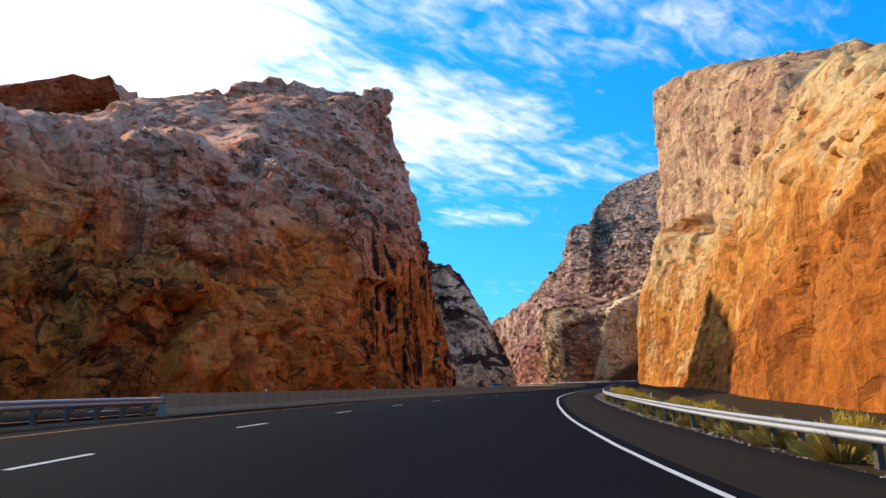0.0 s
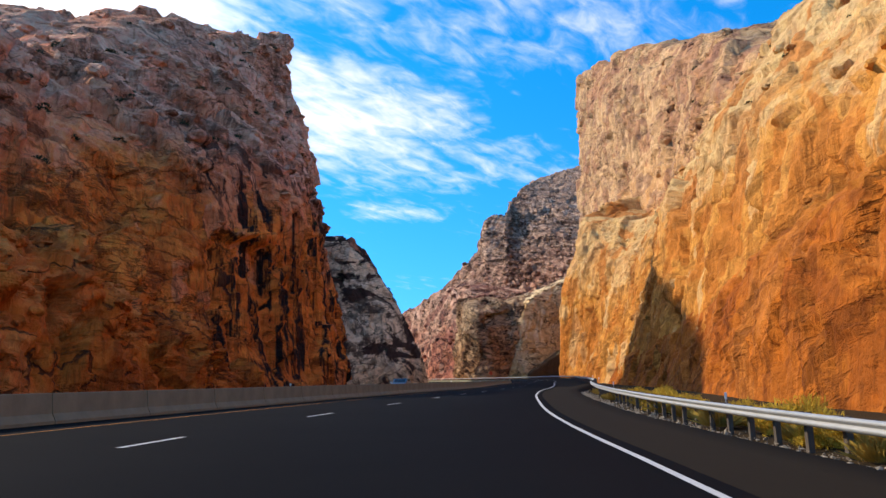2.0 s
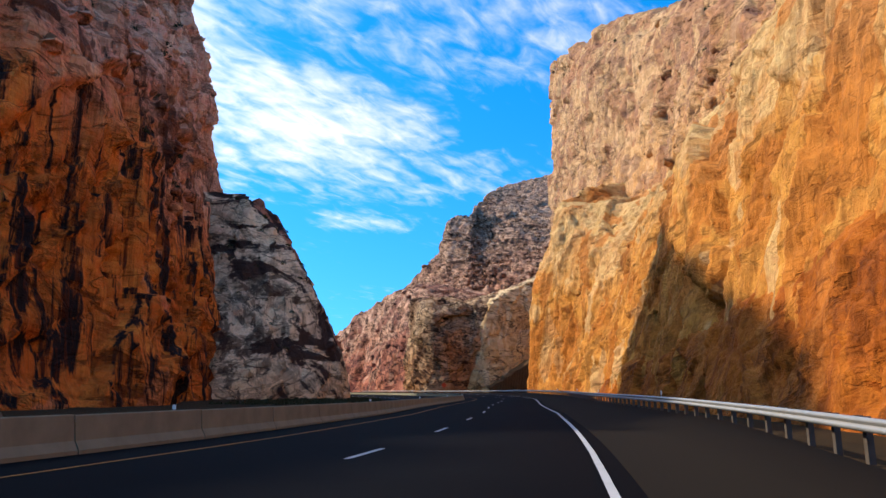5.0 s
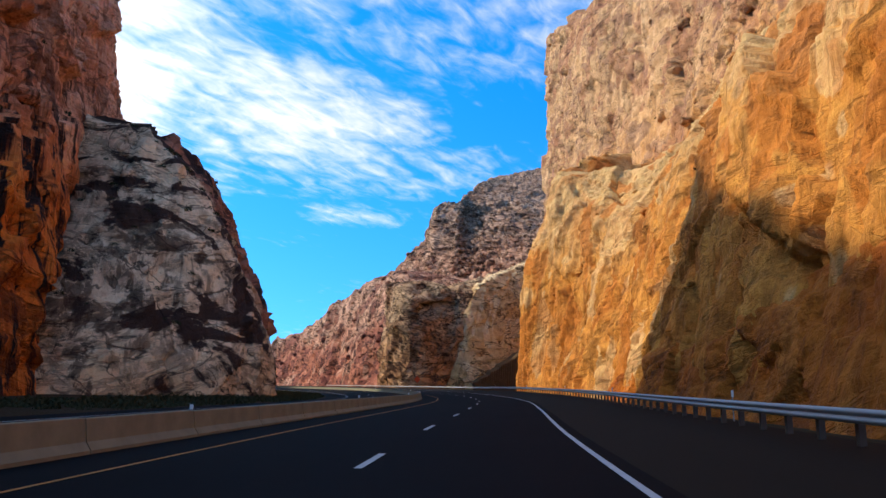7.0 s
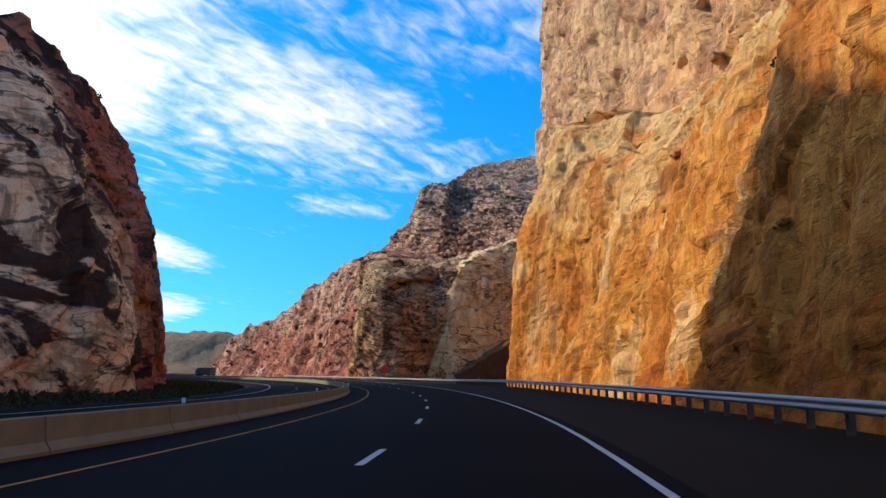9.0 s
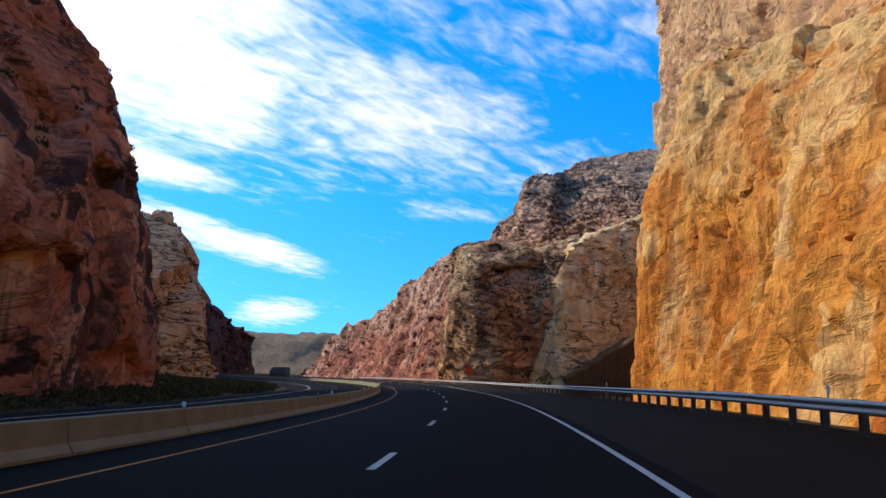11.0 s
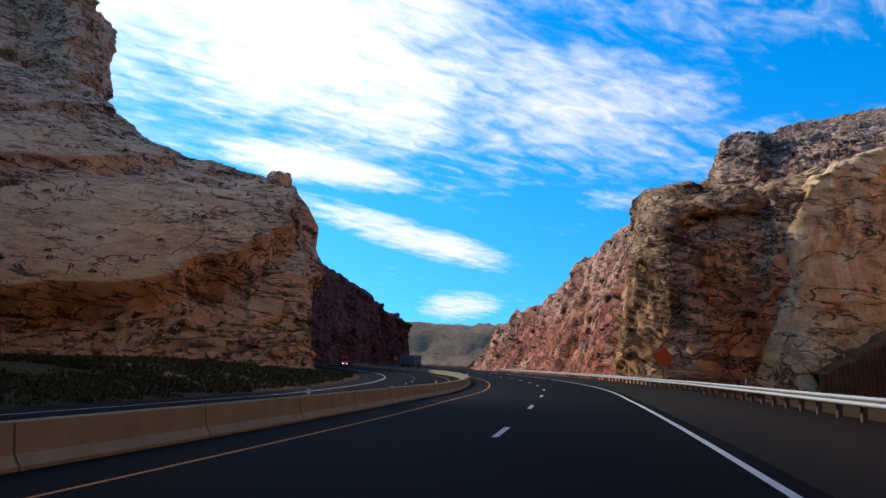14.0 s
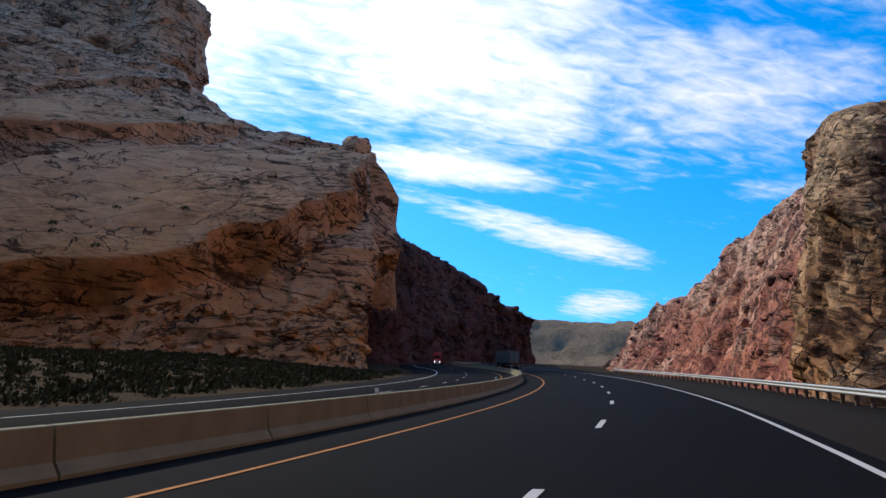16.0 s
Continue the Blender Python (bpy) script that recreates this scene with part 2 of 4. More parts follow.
    col = k.mix(0.2 * rough, col, k.mix(k.ramp(fine, 0.25, 0.75), (0.25, 0.24, 0.24), (0.78, 0.78, 0.78)), "OVERLAY")
    k.put(s.inputs["Base Color"], col)
    s.inputs["Roughness"].default_value = 0.92
    s.inputs["Specular IOR Level"].default_value = 0.15
    b = k.n("ShaderNodeBump")
    b.inputs["Distance"].default_value = 1.4
    b.inputs["Strength"].default_value = 0.85 * min(1, rough)
    h = k.math("ADD", k.math("MULTIPLY", fine, 0.30), k.math("ADD", k.math("MULTIPLY", run2, 0.9 if streak > 0.65 else 0.5 if streak > 0.3 else 0.1), k.math("MULTIPLY", grit, 0.6)))
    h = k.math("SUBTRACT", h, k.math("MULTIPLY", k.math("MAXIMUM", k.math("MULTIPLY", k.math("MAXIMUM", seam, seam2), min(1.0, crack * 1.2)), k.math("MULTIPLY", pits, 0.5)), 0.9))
    h = k.math("SUBTRACT", h, k.math("MULTIPLY", k.ramp(thin, 0.52, 0.66), strata * 0.4))
    k.put(b.inputs["Height"], h)
    k.put(s.inputs["Normal"], b.outputs[0])
    return m


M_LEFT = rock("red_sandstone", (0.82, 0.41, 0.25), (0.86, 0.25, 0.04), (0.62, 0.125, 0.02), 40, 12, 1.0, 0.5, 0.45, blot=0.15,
              varnish_shade=(0.022, 0.013, 0.012), stain_shade=(0.55, 0.83, 132.0, 82.0))
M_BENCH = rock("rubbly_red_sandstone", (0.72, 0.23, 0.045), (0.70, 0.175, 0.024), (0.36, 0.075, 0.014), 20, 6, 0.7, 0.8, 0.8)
# blots and dense low streaks here paint the clefts' shade into the cream colour
M_SHOULDER = rock("cream_sandstone", (0.84, 0.64, 0.40), (0.70, 0.42, 0.20), (0.32, 0.17, 0.11), 4, 10, 0.4, 0.8, 0.3, -0.35, 0.3, 0.6, 0.98, varnish_shade=(0.035, 0.018, 0.014), slab=0.5, stain_shade=(-1.0, 0.0, -25.0, 58.0), joint=0.04, zone2=(0.5, 1.0, 335.0, (0.34, 0.13, 0.075)))
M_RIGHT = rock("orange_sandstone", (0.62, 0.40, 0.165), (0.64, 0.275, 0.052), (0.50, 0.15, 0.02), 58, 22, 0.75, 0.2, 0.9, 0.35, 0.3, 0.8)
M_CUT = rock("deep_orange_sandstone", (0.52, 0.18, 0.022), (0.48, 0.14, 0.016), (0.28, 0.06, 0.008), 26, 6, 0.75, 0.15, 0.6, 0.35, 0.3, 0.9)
M_CROWN = rock("tan_purple_sandstone", (0.60, 0.36, 0.17), (0.60, 0.30, 0.10), (0.38, 0.16, 0.085), 100, 40, 0.6, 0.5, 0.8, 0.4, 0.4, 0.7, 0.45, varnish_shade=(0.22, 0.11, 0.085))
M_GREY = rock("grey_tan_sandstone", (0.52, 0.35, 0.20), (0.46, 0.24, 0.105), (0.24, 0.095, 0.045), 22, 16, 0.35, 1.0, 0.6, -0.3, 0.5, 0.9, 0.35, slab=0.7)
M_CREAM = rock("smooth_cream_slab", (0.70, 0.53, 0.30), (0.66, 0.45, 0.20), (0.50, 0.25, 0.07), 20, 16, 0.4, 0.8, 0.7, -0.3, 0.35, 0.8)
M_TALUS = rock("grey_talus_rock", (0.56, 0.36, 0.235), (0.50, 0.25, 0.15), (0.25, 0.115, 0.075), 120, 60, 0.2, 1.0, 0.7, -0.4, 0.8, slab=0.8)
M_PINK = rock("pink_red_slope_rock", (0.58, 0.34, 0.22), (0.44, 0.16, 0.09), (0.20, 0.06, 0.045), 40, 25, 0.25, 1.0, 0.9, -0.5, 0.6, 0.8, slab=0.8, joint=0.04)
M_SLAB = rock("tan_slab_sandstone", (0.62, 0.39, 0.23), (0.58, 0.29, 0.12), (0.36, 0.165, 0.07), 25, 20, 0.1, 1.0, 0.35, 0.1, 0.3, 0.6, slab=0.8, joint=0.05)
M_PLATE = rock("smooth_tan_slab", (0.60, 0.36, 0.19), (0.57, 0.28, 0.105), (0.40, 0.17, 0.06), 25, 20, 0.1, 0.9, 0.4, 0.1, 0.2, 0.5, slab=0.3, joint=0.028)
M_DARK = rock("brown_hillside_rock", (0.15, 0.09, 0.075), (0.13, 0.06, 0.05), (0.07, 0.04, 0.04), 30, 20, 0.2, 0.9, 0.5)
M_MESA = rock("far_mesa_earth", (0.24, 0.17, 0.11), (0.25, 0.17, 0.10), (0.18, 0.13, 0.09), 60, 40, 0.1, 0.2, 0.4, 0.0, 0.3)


def asphalt_mat():
    m, k, s = material("dark_asphalt")
    c = k.n("ShaderNodeTexCoord").outputs["Object"]
    a = k.noise(c, 0.15, 5.0, 0.6)
    g = k.noise(c, 28.0, 3.0, 0.7)
    col = k.mix(a, (0.006, 0.006, 0.007), (0.012, 0.0118, 0.0125))
    col = k.mix(k.math("MULTIPLY", k.ramp(g, 0.5, 0.75), 0.2), col, (0.028, 0.027, 0.026))
    k.put(s.inputs["Base Color"], col)
    s.inputs["Roughness"].default_value = 0.9
    s.inputs["Specular IOR Level"].default_value = 0.02
    b = k.n("ShaderNodeBump")
    b.inputs["Distance"].default_value = 0.004
    k.put(b.inputs["Height"], k.noise(c, 60.0, 3.0, 0.6))
    k.put(s.inputs["Normal"], b.outputs[0])
    return m


def ground_mat():
    m, k, s = material("gravel_and_dry_earth")
    c = k.n("ShaderNodeTexCoord").outputs["Object"]
    a = k.noise(c, 0.06, 5.0, 0.6)
    g = k.noise(c, 7.0, 5.0, 0.7)
    st = k.cells(c, 5.0, "F1")
    col = k.mix(a, (0.035, 0.022, 0.012), (0.06, 0.04, 0.02))
    col = k.mix(k.ramp(g, 0.4, 0.75), col, (0.05, 0.032, 0.016))
    col = k.mix(k.math("MULTIPLY", k.ramp(st, 0.25, 0.1), 0.5), col, (0.085, 0.065, 0.046))
    k.put(s.inputs["Base Color"], col)
    s.inputs["Roughness"].default_value = 0.95
    s.inputs["Specular IOR Level"].default_value = 0.03
    b = k.n("ShaderNodeBump")
    b.inputs["Distance"].default_value = 0.06
    k.put(b.inputs["Height"], k.math("ADD", g, k.math("MULTIPLY", st, -0.6)))
    k.put(s.inputs["Normal"], b.outputs[0])
    return m


M_ASPHALT, M_GROUND = asphalt_mat(), ground_mat()
M_SHOULDER_PAVE = plain("worn_brown_shoulder_asphalt", (0.022, 0.017, 0.012), 0.9, 0, 0.2, 3.0, 0.004, spec=0.03)
M_WHITE = plain("white_road_paint", (0.50, 0.49, 0.47), 0.8, 0, 0.15, 2.0, spec=0.1)
M_YELLOW = plain("orange_yellow_road_paint", (0.42, 0.18, 0.05), 0.8, 0, 0.15, 2.0, spec=0.1)
M_CONCRETE = plain("weathered_concrete", (0.25, 0.235, 0.15), 0.9, 0, 0.22, 1.3, 0.004, spec=0.1)
M_STEEL = plain("galvanised_steel", (0.40, 0.40, 0.39), 0.6, 0.55, 0.1, 1.5, 0.001)
M_POST = plain("dark_weathered_timber_post", (0.10, 0.075, 0.055), 0.85, 0, 0.25, 5.0, 0.004)
M_RUBBER = plain("black_rubber", (0.02, 0.02, 0.02), 0.7)


# ---- small mesh helpers ----
def part(name, data, mat=None, parent=None, label=""):
    """Links a bmesh or mesh as one object, under a thing or a part."""
    if isinstance(data, bmesh.types.BMesh):
        me = bpy.data.meshes.new(name)
        data.to_mesh(me)
        data.free()
    else:
        me = data
    if mat is not None and not me.materials:
        me.materials.append(mat)
    ob = new(name, me)
    if parent is not None:
        ob.parent = parent
    return tagged(ob, label)


def thing(name, label, category, at=None, group="", kind=""):
    ob = new(name)
    if at is not None:
        ob.matrix_basis = at
    return tagged(ob, label, category, group, kind)


def box(bm, x0, x1, y0, y1, z0, z1, bevel=0.0):
    r = bmesh.ops.create_cube(bm, size=1.0)
    for v in r["verts"]:
        v.co = Vector(((x0 + x1) / 2 + v.co.x * (x1 - x0), (y0 + y1) / 2 + v.co.y * (y1 - y0), (z0 + z1) / 2 + v.co.z * (z1 - z0)))
    if bevel:
        es = list({e for v in r["verts"] for e in v.link_edges})
        bmesh.ops.bevel(bm, geom=es, offset=bevel, segments=2, affect="EDGES", profile=0.5)
    return bm


def grid_mesh(name, V, smooth=False):
    """A mesh from a 2D array of places (rows x columns x 3)."""
    a, b = V.shape[:2]
    i = np.arange(a * b).reshape(a, b)
    q = np.stack([i[:-1, :-1], i[:-1, 1:], i[1:, 1:], i[1:, :-1]], -1).reshape(-1, 4)
    me = bpy.data.meshes.new(name)
    me.vertices.add(a * b)
    me.vertices.foreach_set("co", V.reshape(-1).astype(np.float32))
    me.loops.add(q.size)
    me.loops.foreach_set("vertex_index", q.reshape(-1).astype(np.int32))
    me.polygons.add(len(q))
    me.polygons.foreach_set("loop_start", np.arange(0, q.size, 4, dtype=np.int32))
    me.update(calc_edges=True)
    me.validate()
    if smooth:
        me.polygons.foreach_set("use_smooth", np.ones(len(me.polygons), dtype=bool))
    return me


# ---- noise on arrays ----
def hash3(i, j, k, seed):
    h = (i * 374761393 + j * 668265263 + k * 2147483647 + seed * 1274126177) & 0xFFFFFFFF
    h = ((h ^ (h >> 13)) * 1274126177) & 0xFFFFFFFF
    h = ((h ^ (h >> 16)) * 2246822519) & 0xFFFFFFFF
    return ((h ^ (h >> 15)) & 0xFFFFFF) / float(0xFFFFFF)


def vnoise(P, seed=0):
    """Smooth value noise, about -1 to 1."""
    F = np.floor(P).astype(np.int64)
    f = P - F
    u = f * f * f * (f * (f * 6 - 15) + 10)
    r = 0
    for a in (0, 1):
        for b in (0, 1):
            for c in (0, 1):
                w = (u[..., 0] if a else 1 - u[..., 0]) * (u[..., 1] if b else 1 - u[..., 1]) * (u[..., 2] if c else 1 - u[..., 2])
                r = r + w * hash3(F[..., 0] + a, F[..., 1] + b, F[..., 2] + c, seed)
    return r * 2 - 1


def fbm(P, octaves=4, seed=0, ridged=False):
    r, amp = 0, 1.0
    for o in range(octaves):
        n = vnoise(P * 2.03 ** o + 17.3 * o, seed + o)
        r = r + amp * ((1 - 2 * np.abs(n)) if ridged else n)
        amp *= 0.5
    return r


def blocks(P, seed=0):
    """Cell noise: (height of the cell, nearness to the cell's edge 0..1)."""
    F = np.floor(P).astype(np.int64)
    d1 = np.full(P.shape[:-1], 9.0)
    d2 = d1.copy()
    val = np.zeros(P.shape[:-1])
    for a in (-1, 0, 1):
        for b in (-1, 0, 1):
            for c in (-1, 0, 1):
                G = F + np.array((a, b, c))
                q = np.stack([hash3(G[..., 0], G[..., 1], G[..., 2], seed + n) for n in (1, 2, 3)], -1)
                d = np.linalg.norm(G + q - P, axis=-1)
                h = hash3(G[..., 0], G[..., 1], G[..., 2], seed + 7)
                near = d < d1
                d2 = np.where(near, d1, np.minimum(d2, d))
                val = np.where(near, h, val)
                d1 = np.where(near, d, d1)
    return val, np.clip(1 - (d2 - d1) * 4, 0, 1)


def facets(P, seed=0):
    """Faceted rock: every cell is a tilted plane, so that neighbours meet in sharp edges. About -1 to 1."""
    F = np.floor(P).astype(np.int64)
    best = np.full(P.shape[:-1], 9.0)
    out = np.zeros(P.shape[:-1])
    for a in (-1, 0, 1):
        for b in (-1, 0, 1):
            for c in (-1, 0, 1):
                G = F + np.array((a, b, c))
                q = np.stack([hash3(G[..., 0], G[..., 1], G[..., 2], seed + n) for n in (1, 2, 3)], -1)
                n = np.stack([hash3(G[..., 0], G[..., 1], G[..., 2], seed + m) for m in (4, 5, 6)], -1) - 0.5
                D = P - G - q
                d = (D ** 2).sum(-1)
                near = d < best
                out = np.where(near, (D * n).sum(-1) * 1.6 + (n[..., 0] + n[..., 1]) * 0.7, out)
                best = np.where(near, d, best)
    return out


def spline(K, u):
    """Catmull-Rom through the rows of K at the parameters u (0 .. rows-1)."""
    K = np.asarray(K, float)
    K = np.vstack([2 * K[0] - K[1], K, 2 * K[-1] - K[-2]])
    i = np.clip(np.floor(u).astype(int), 0, len(K) - 4)
    f = (u - i)[:, None]
    a, b, c, d = K[i], K[i + 1], K[i + 2], K[i + 3]
    return 0.5 * (2 * b + (c - a) * f + (2 * a - 5 * b + 4 * c - d) * f ** 2 + (3 * b - 3 * c + d - a) * f ** 3)


# ---- the road's line ----
BANKS = [2.3, 2.1, 1.4, 1.1, 0.7, 0.4, 0.1, -0.3, -0.5, -0.7, -1.0, -1.4, -2.0, -2.3, -2.5, -2.7, -3.0]   # degrees, one a second
line = np.array([r[1:3] for r in ROWS])[::2]
d = line[0] - line[1]
before = [line[0] + d * k + np.array((-0.3, 0)) * k * k for k in (5, 4, 3, 2, 1)]
after, p, head = [], line[-1].copy(), 0.4
for k in range(28):
    head += 3.5 if k < 8 else (-3.4 if k < 17 else 0.0)
    p = p + 24.5 * np.array((-math.sin(radians(head)), math.cos(radians(head))))
    after.append(p.copy())
LINE = np.vstack([before, line, after])
T0, T1 = -5, 16 + len(after)


def on_road(t):
    """Places and rightward directions of the driven line at the times t."""
    t = np.atleast_1d(np.asarray(t, float))
    p = spline(LINE, t - T0)
    g = spline(LINE, t - T0 + 0.05) - spline(LINE, t - T0 - 0.05)
    g /= np.linalg.norm(g, axis=1)[:, None]
    return p, np.stack([g[:, 1], -g[:, 0]], 1), g


def bank(t):
    return np.tan(np.radians(np.interp(t, range(17), BANKS)))


def surf(t, off, up=0.0):
    """Places on the road's surface: t along, off metres to the right of the driven line, up above it."""
    t = np.atleast_1d(np.asarray(t, float))
    off = np.broadcast_to(np.asarray(off, float), t.shape)
    p, r, _ = on_road(t)
    xy = p + r * off[:, None]
    return np.column_stack([xy, -bank(t) * np.clip(off, -26, 12) + up])


KEY_T = [-5, 0.4, 1.0, 1.9, 2.6, 3.5, 4.5, 5.3, 6, 7, 14, 15, 15.6, 16.3, 17.3, 44]
YELLOW = lambda t: np.interp(t, KEY_T, [-13.0, -13.0, -13.5, -14.0, -13.9, -12.7, -11.6, -10.3, -8.9, -7.4, -7.1, -7.0, -7.1, -6.5, -6.2, -6.2])
DASH = lambda t: np.interp(t, KEY_T, [-8.3, -8.4, -8.7, -8.85, -8.5, -7.4, -6.3, -5.2, -4.0, -2.7, -2.35, -2.25, -2.3, -1.7, -1.4, -1.4])
RIGHT = lambda t: np.interp(t, KEY_T, [3.7, 3.75, 3.95, 3.65, 3.2, 2.1, 1.25, 1.0, 1.45, 2.35, 2.5, 2.6, 2.65, 3.1, 3.4, 3.4])
RAIL = lambda t: np.interp(t, KEY_T, [8.6, 8.6, 8.6, 8.3, 7.8, 7.0, 6.4, 6.4, 7.2, 7.6, 7.6, 7.7, 7.9, 8.2, 8.4, 8.4])
BARRIER = lambda t: YELLOW(t) - 2.4
LIFT = lambda t: np.interp(t, [4.0, 6.5, 12.0, 13.8, 16.5], [0.0, 0.40, 0.43, 0.20, 0.0])   # rise of the verge under the guardrail

# ---- ground ----
def ground():
    xs = np.concatenate([[-3500, -1800, -900, -500, -300, -200], np.arange(-140, 240, 2.5), [260, 320, 450, 700, 1200, 2200, 3500]])
    ys = np.concatenate([[-2500, -1000, -400, -200], np.arange(-120, 640, 3.0), np.arange(640, 1100, 12), [1200, 1500, 2000, 3000, 4500]])
    X, Y = np.meshgrid(xs, ys, indexing="ij")
    tt = np.arange(T0, T1, 0.1)
    p, r, g = on_road(tt)
    Q = np.stack([X.ravel(), Y.ravel()], 1)
    Z = np.full(len(Q), -0.25)
    near = np.flatnonzero((np.abs(Q[:, 0]) < 260) & (Q[:, 1] > -130) & (Q[:, 1] < 1000))
    for chunk in np.array_split(near, 40):
        q = Q[chunk]
        dd = ((q[:, None] - p) ** 2).sum(2)
        j = dd.argmin(1)
        lat = ((q - p[j]) * r[j]).sum(1)
        fade = np.clip((60 - np.abs(lat)) / 25, 0, 1)
        Z[chunk] = -bank(tt[j]) * np.clip(lat, -26, 12) * fade - 0.45 + 0.33 * np.clip((np.abs(lat + 9) - 15.5) / 2, 0, 1) - 2.6 * np.clip((lat - 9.5) / 9, 0, 1) ** 1.5
    P3 = np.stack([Q[:, 0], Q[:, 1], np.zeros(len(Q))], 1)
    rough = np.ones(len(Q)); rough[near] = 0.25
    Z = Z + rough * 0.25 * fbm(P3 / 14.0, 3, 5)
    V = np.stack([X, Y, Z.reshape(X.shape)], -1)
    ob = part("ground", grid_mesh("ground", V, True), M_GROUND)
    tagged(ob, "dry tan gravel and earth ground beside the highway", "ground", kind="structure")


ground()


def ribbon(name, t, offs, up, mat, parent=None):
    """A strip along the road with the given crosswise offsets (functions or numbers) and heights."""
    rows = [surf(t, o(t) if callable(o) else o, u(t) if callable(u) else u) for o, u in zip(offs, up)]
    V = np.stack(rows, 0)
    return part(name, grid_mesh(name, V, True), mat, parent)


TT = np.arange(T0, 40, 0.2)
VERGE = lambda t: RIGHT(t) + 3.8 + np.clip((t - 5) / 1.5, 0, 1) * (RAIL(t) + 0.7 - RIGHT(t) - 3.8)
road = ribbon("road", TT, [lambda t: BARRIER(t) - 0.9, lambda t: BARRIER(t) - 0.7, lambda t: RIGHT(t) + 0.5, lambda t: RIGHT(t) + 0.52], [-0.3, 0, 0, -0.02], M_ASPHALT)
tagged(road, "dark asphalt carriageway of a divided highway", "road", kind="structure")
shoulder = ribbon("road_shoulder", TT, [lambda t: RIGHT(t) + 0.5, lambda t: RIGHT(t) + 2.6, VERGE, lambda t: VERGE(t) + 0.3 + LIFT(t)],
                  [-0.004, -0.004, lambda t: LIFT(t) - 0.004, -0.5], M_SHOULDER_PAVE)
tagged(shoulder, "worn brownish asphalt shoulder beside the edge line", "road", kind="structure")
road2 = ribbon("road_opposite", TT, [lambda t: BARRIER(t) - 17.0, lambda t: BARRIER(t) - 16.6, lambda t: BARRIER(t) - 0.95, lambda t: BARRIER(t) - 0.93], [-0.3, -0.01, -0.01, -0.2], M_ASPHALT)
tagged(road2, "dark asphalt opposite carriageway behind the median barrier", "road", kind="structure")


def stripe(name, t, off, w, mat, parent, label):
    ob = ribbon(name, t, [lambda s: off(s) - w / 2, lambda s: off(s) + w / 2], [0.014, 0.014], mat, parent)
    return tagged(ob, label)


stripe("edge_line", TT, RIGHT, 0.16, M_WHITE, road, "solid white edge line")
stripe("edge_line", TT, YELLOW, 0.12, M_YELLOW, road, "solid orange-yellow edge line")
stripe("edge_line", TT, lambda t: BARRIER(t) - 2.4, 0.13, M_YELLOW, road2, "solid yellow edge line")
stripe("edge_line", TT, lambda t: BARRIER(t) - 12.4, 0.2, M_WHITE, road2, "solid white edge line")
ts = np.arange(T0, 40, 0.02)
arc = np.concatenate([[0], np.cumsum(np.linalg.norm(np.diff(on_road(ts)[0], axis=0), axis=1))])
arc -= np.interp(0, ts, arc)
for k in range(-8, 60):
    first = 12.19 * k + np.interp(12.19 * k, [0, 25, 58, 67, 94, 110, 135, 160, 282, 346, 372, 410], [0.5, 1.0, 4.6, 5.4, 6.5, 6.2, 3.9, 1.7, 1.9, 4.8, 6.8, 10.2])
    a = np.interp(first + np.linspace(0, 3.05, 4), arc, ts)
    stripe("lane_dash", a, DASH, 0.17, M_WHITE, road, "")
    stripe("lane_dash", a, lambda t: BARRIER(t) - 7.4, 0.17, M_WHITE, road2, "")


def at_road(t, off, up=0.0, turn=0.0):
    p = surf([t], off, up)[0]
    _, r, g = on_road([t])
    return pose(*p, 0, 0, math.degrees(math.atan2(-g[0, 0], g[0, 1])) + turn)


# ---- median barrier ----
def barrier():
    top = thing("median_barrier", "long weathered concrete median barrier with open joints", "barrier", kind="structure")
    prof = [(-0.30, 0.0), (-0.30, 0.08), (-0.17, 0.26), (-0.10, 0.74), (-0.085, 0.76), (0.085, 0.76), (0.10, 0.74), (0.17, 0.26), (0.30, 0.08), (0.30, 0.0)]
    bm = bmesh.new()
    L = 5.95
    ends = [[bm.verts.new((x, y, z)) for x, z in prof] for y in (0, L)]
    for i in range(len(prof)):
        j = (i + 1) % len(prof)
        bm.faces.new((ends[0][i], ends[0][j], ends[1][j], ends[1][i]))
    bm.faces.new(ends[0][::-1])
    bm.faces.new(ends[1])
    bmesh.ops.recalc_face_normals(bm, faces=bm.faces)
    me = bpy.data.meshes.new("barrier_section")
    bm.to_mesh(me)
    bm.free()
    me.materials.append(M_CONCRETE)
    t = 1.35
    for k in range(130):
        a = surf([t], BARRIER(t))[0]
        t2 = t
        for _ in range(4):
            b = surf([t2], BARRIER(t2))[0]
            t2 += (6.0 - np.linalg.norm(b - a)) / 24.5
        b = surf([t2], BARRIER(t2))[0]
        d = b - a
        ob = part("barrier_section", me, None, top)
        tall = float(np.interp(t, [4.0, 8.0], [1.45, 1.05]))   # the wall is higher before the bend
        ob.matrix_basis = pose(*a, math.degrees(math.atan2(d[2], np.hypot(d[0], d[1]))), 0, math.degrees(math.atan2(-d[0], d[1]))) @ Matrix.Diagonal((1, 1, tall, 1))
        t = t2
        if t > 38:
            break


barrier()


# ---- guardrails ----
W_PROF = [(0.0, 0.155), (0.025, 0.15), (0.075, 0.115), (0.083, 0.078), (0.075, 0.05), (0.012, 0.015), (0.012, -0.015), (0.075, -0.05), (0.083, -0.078), (0.075, -0.115), (0.025, -0.15), (0.0, -0.155)]


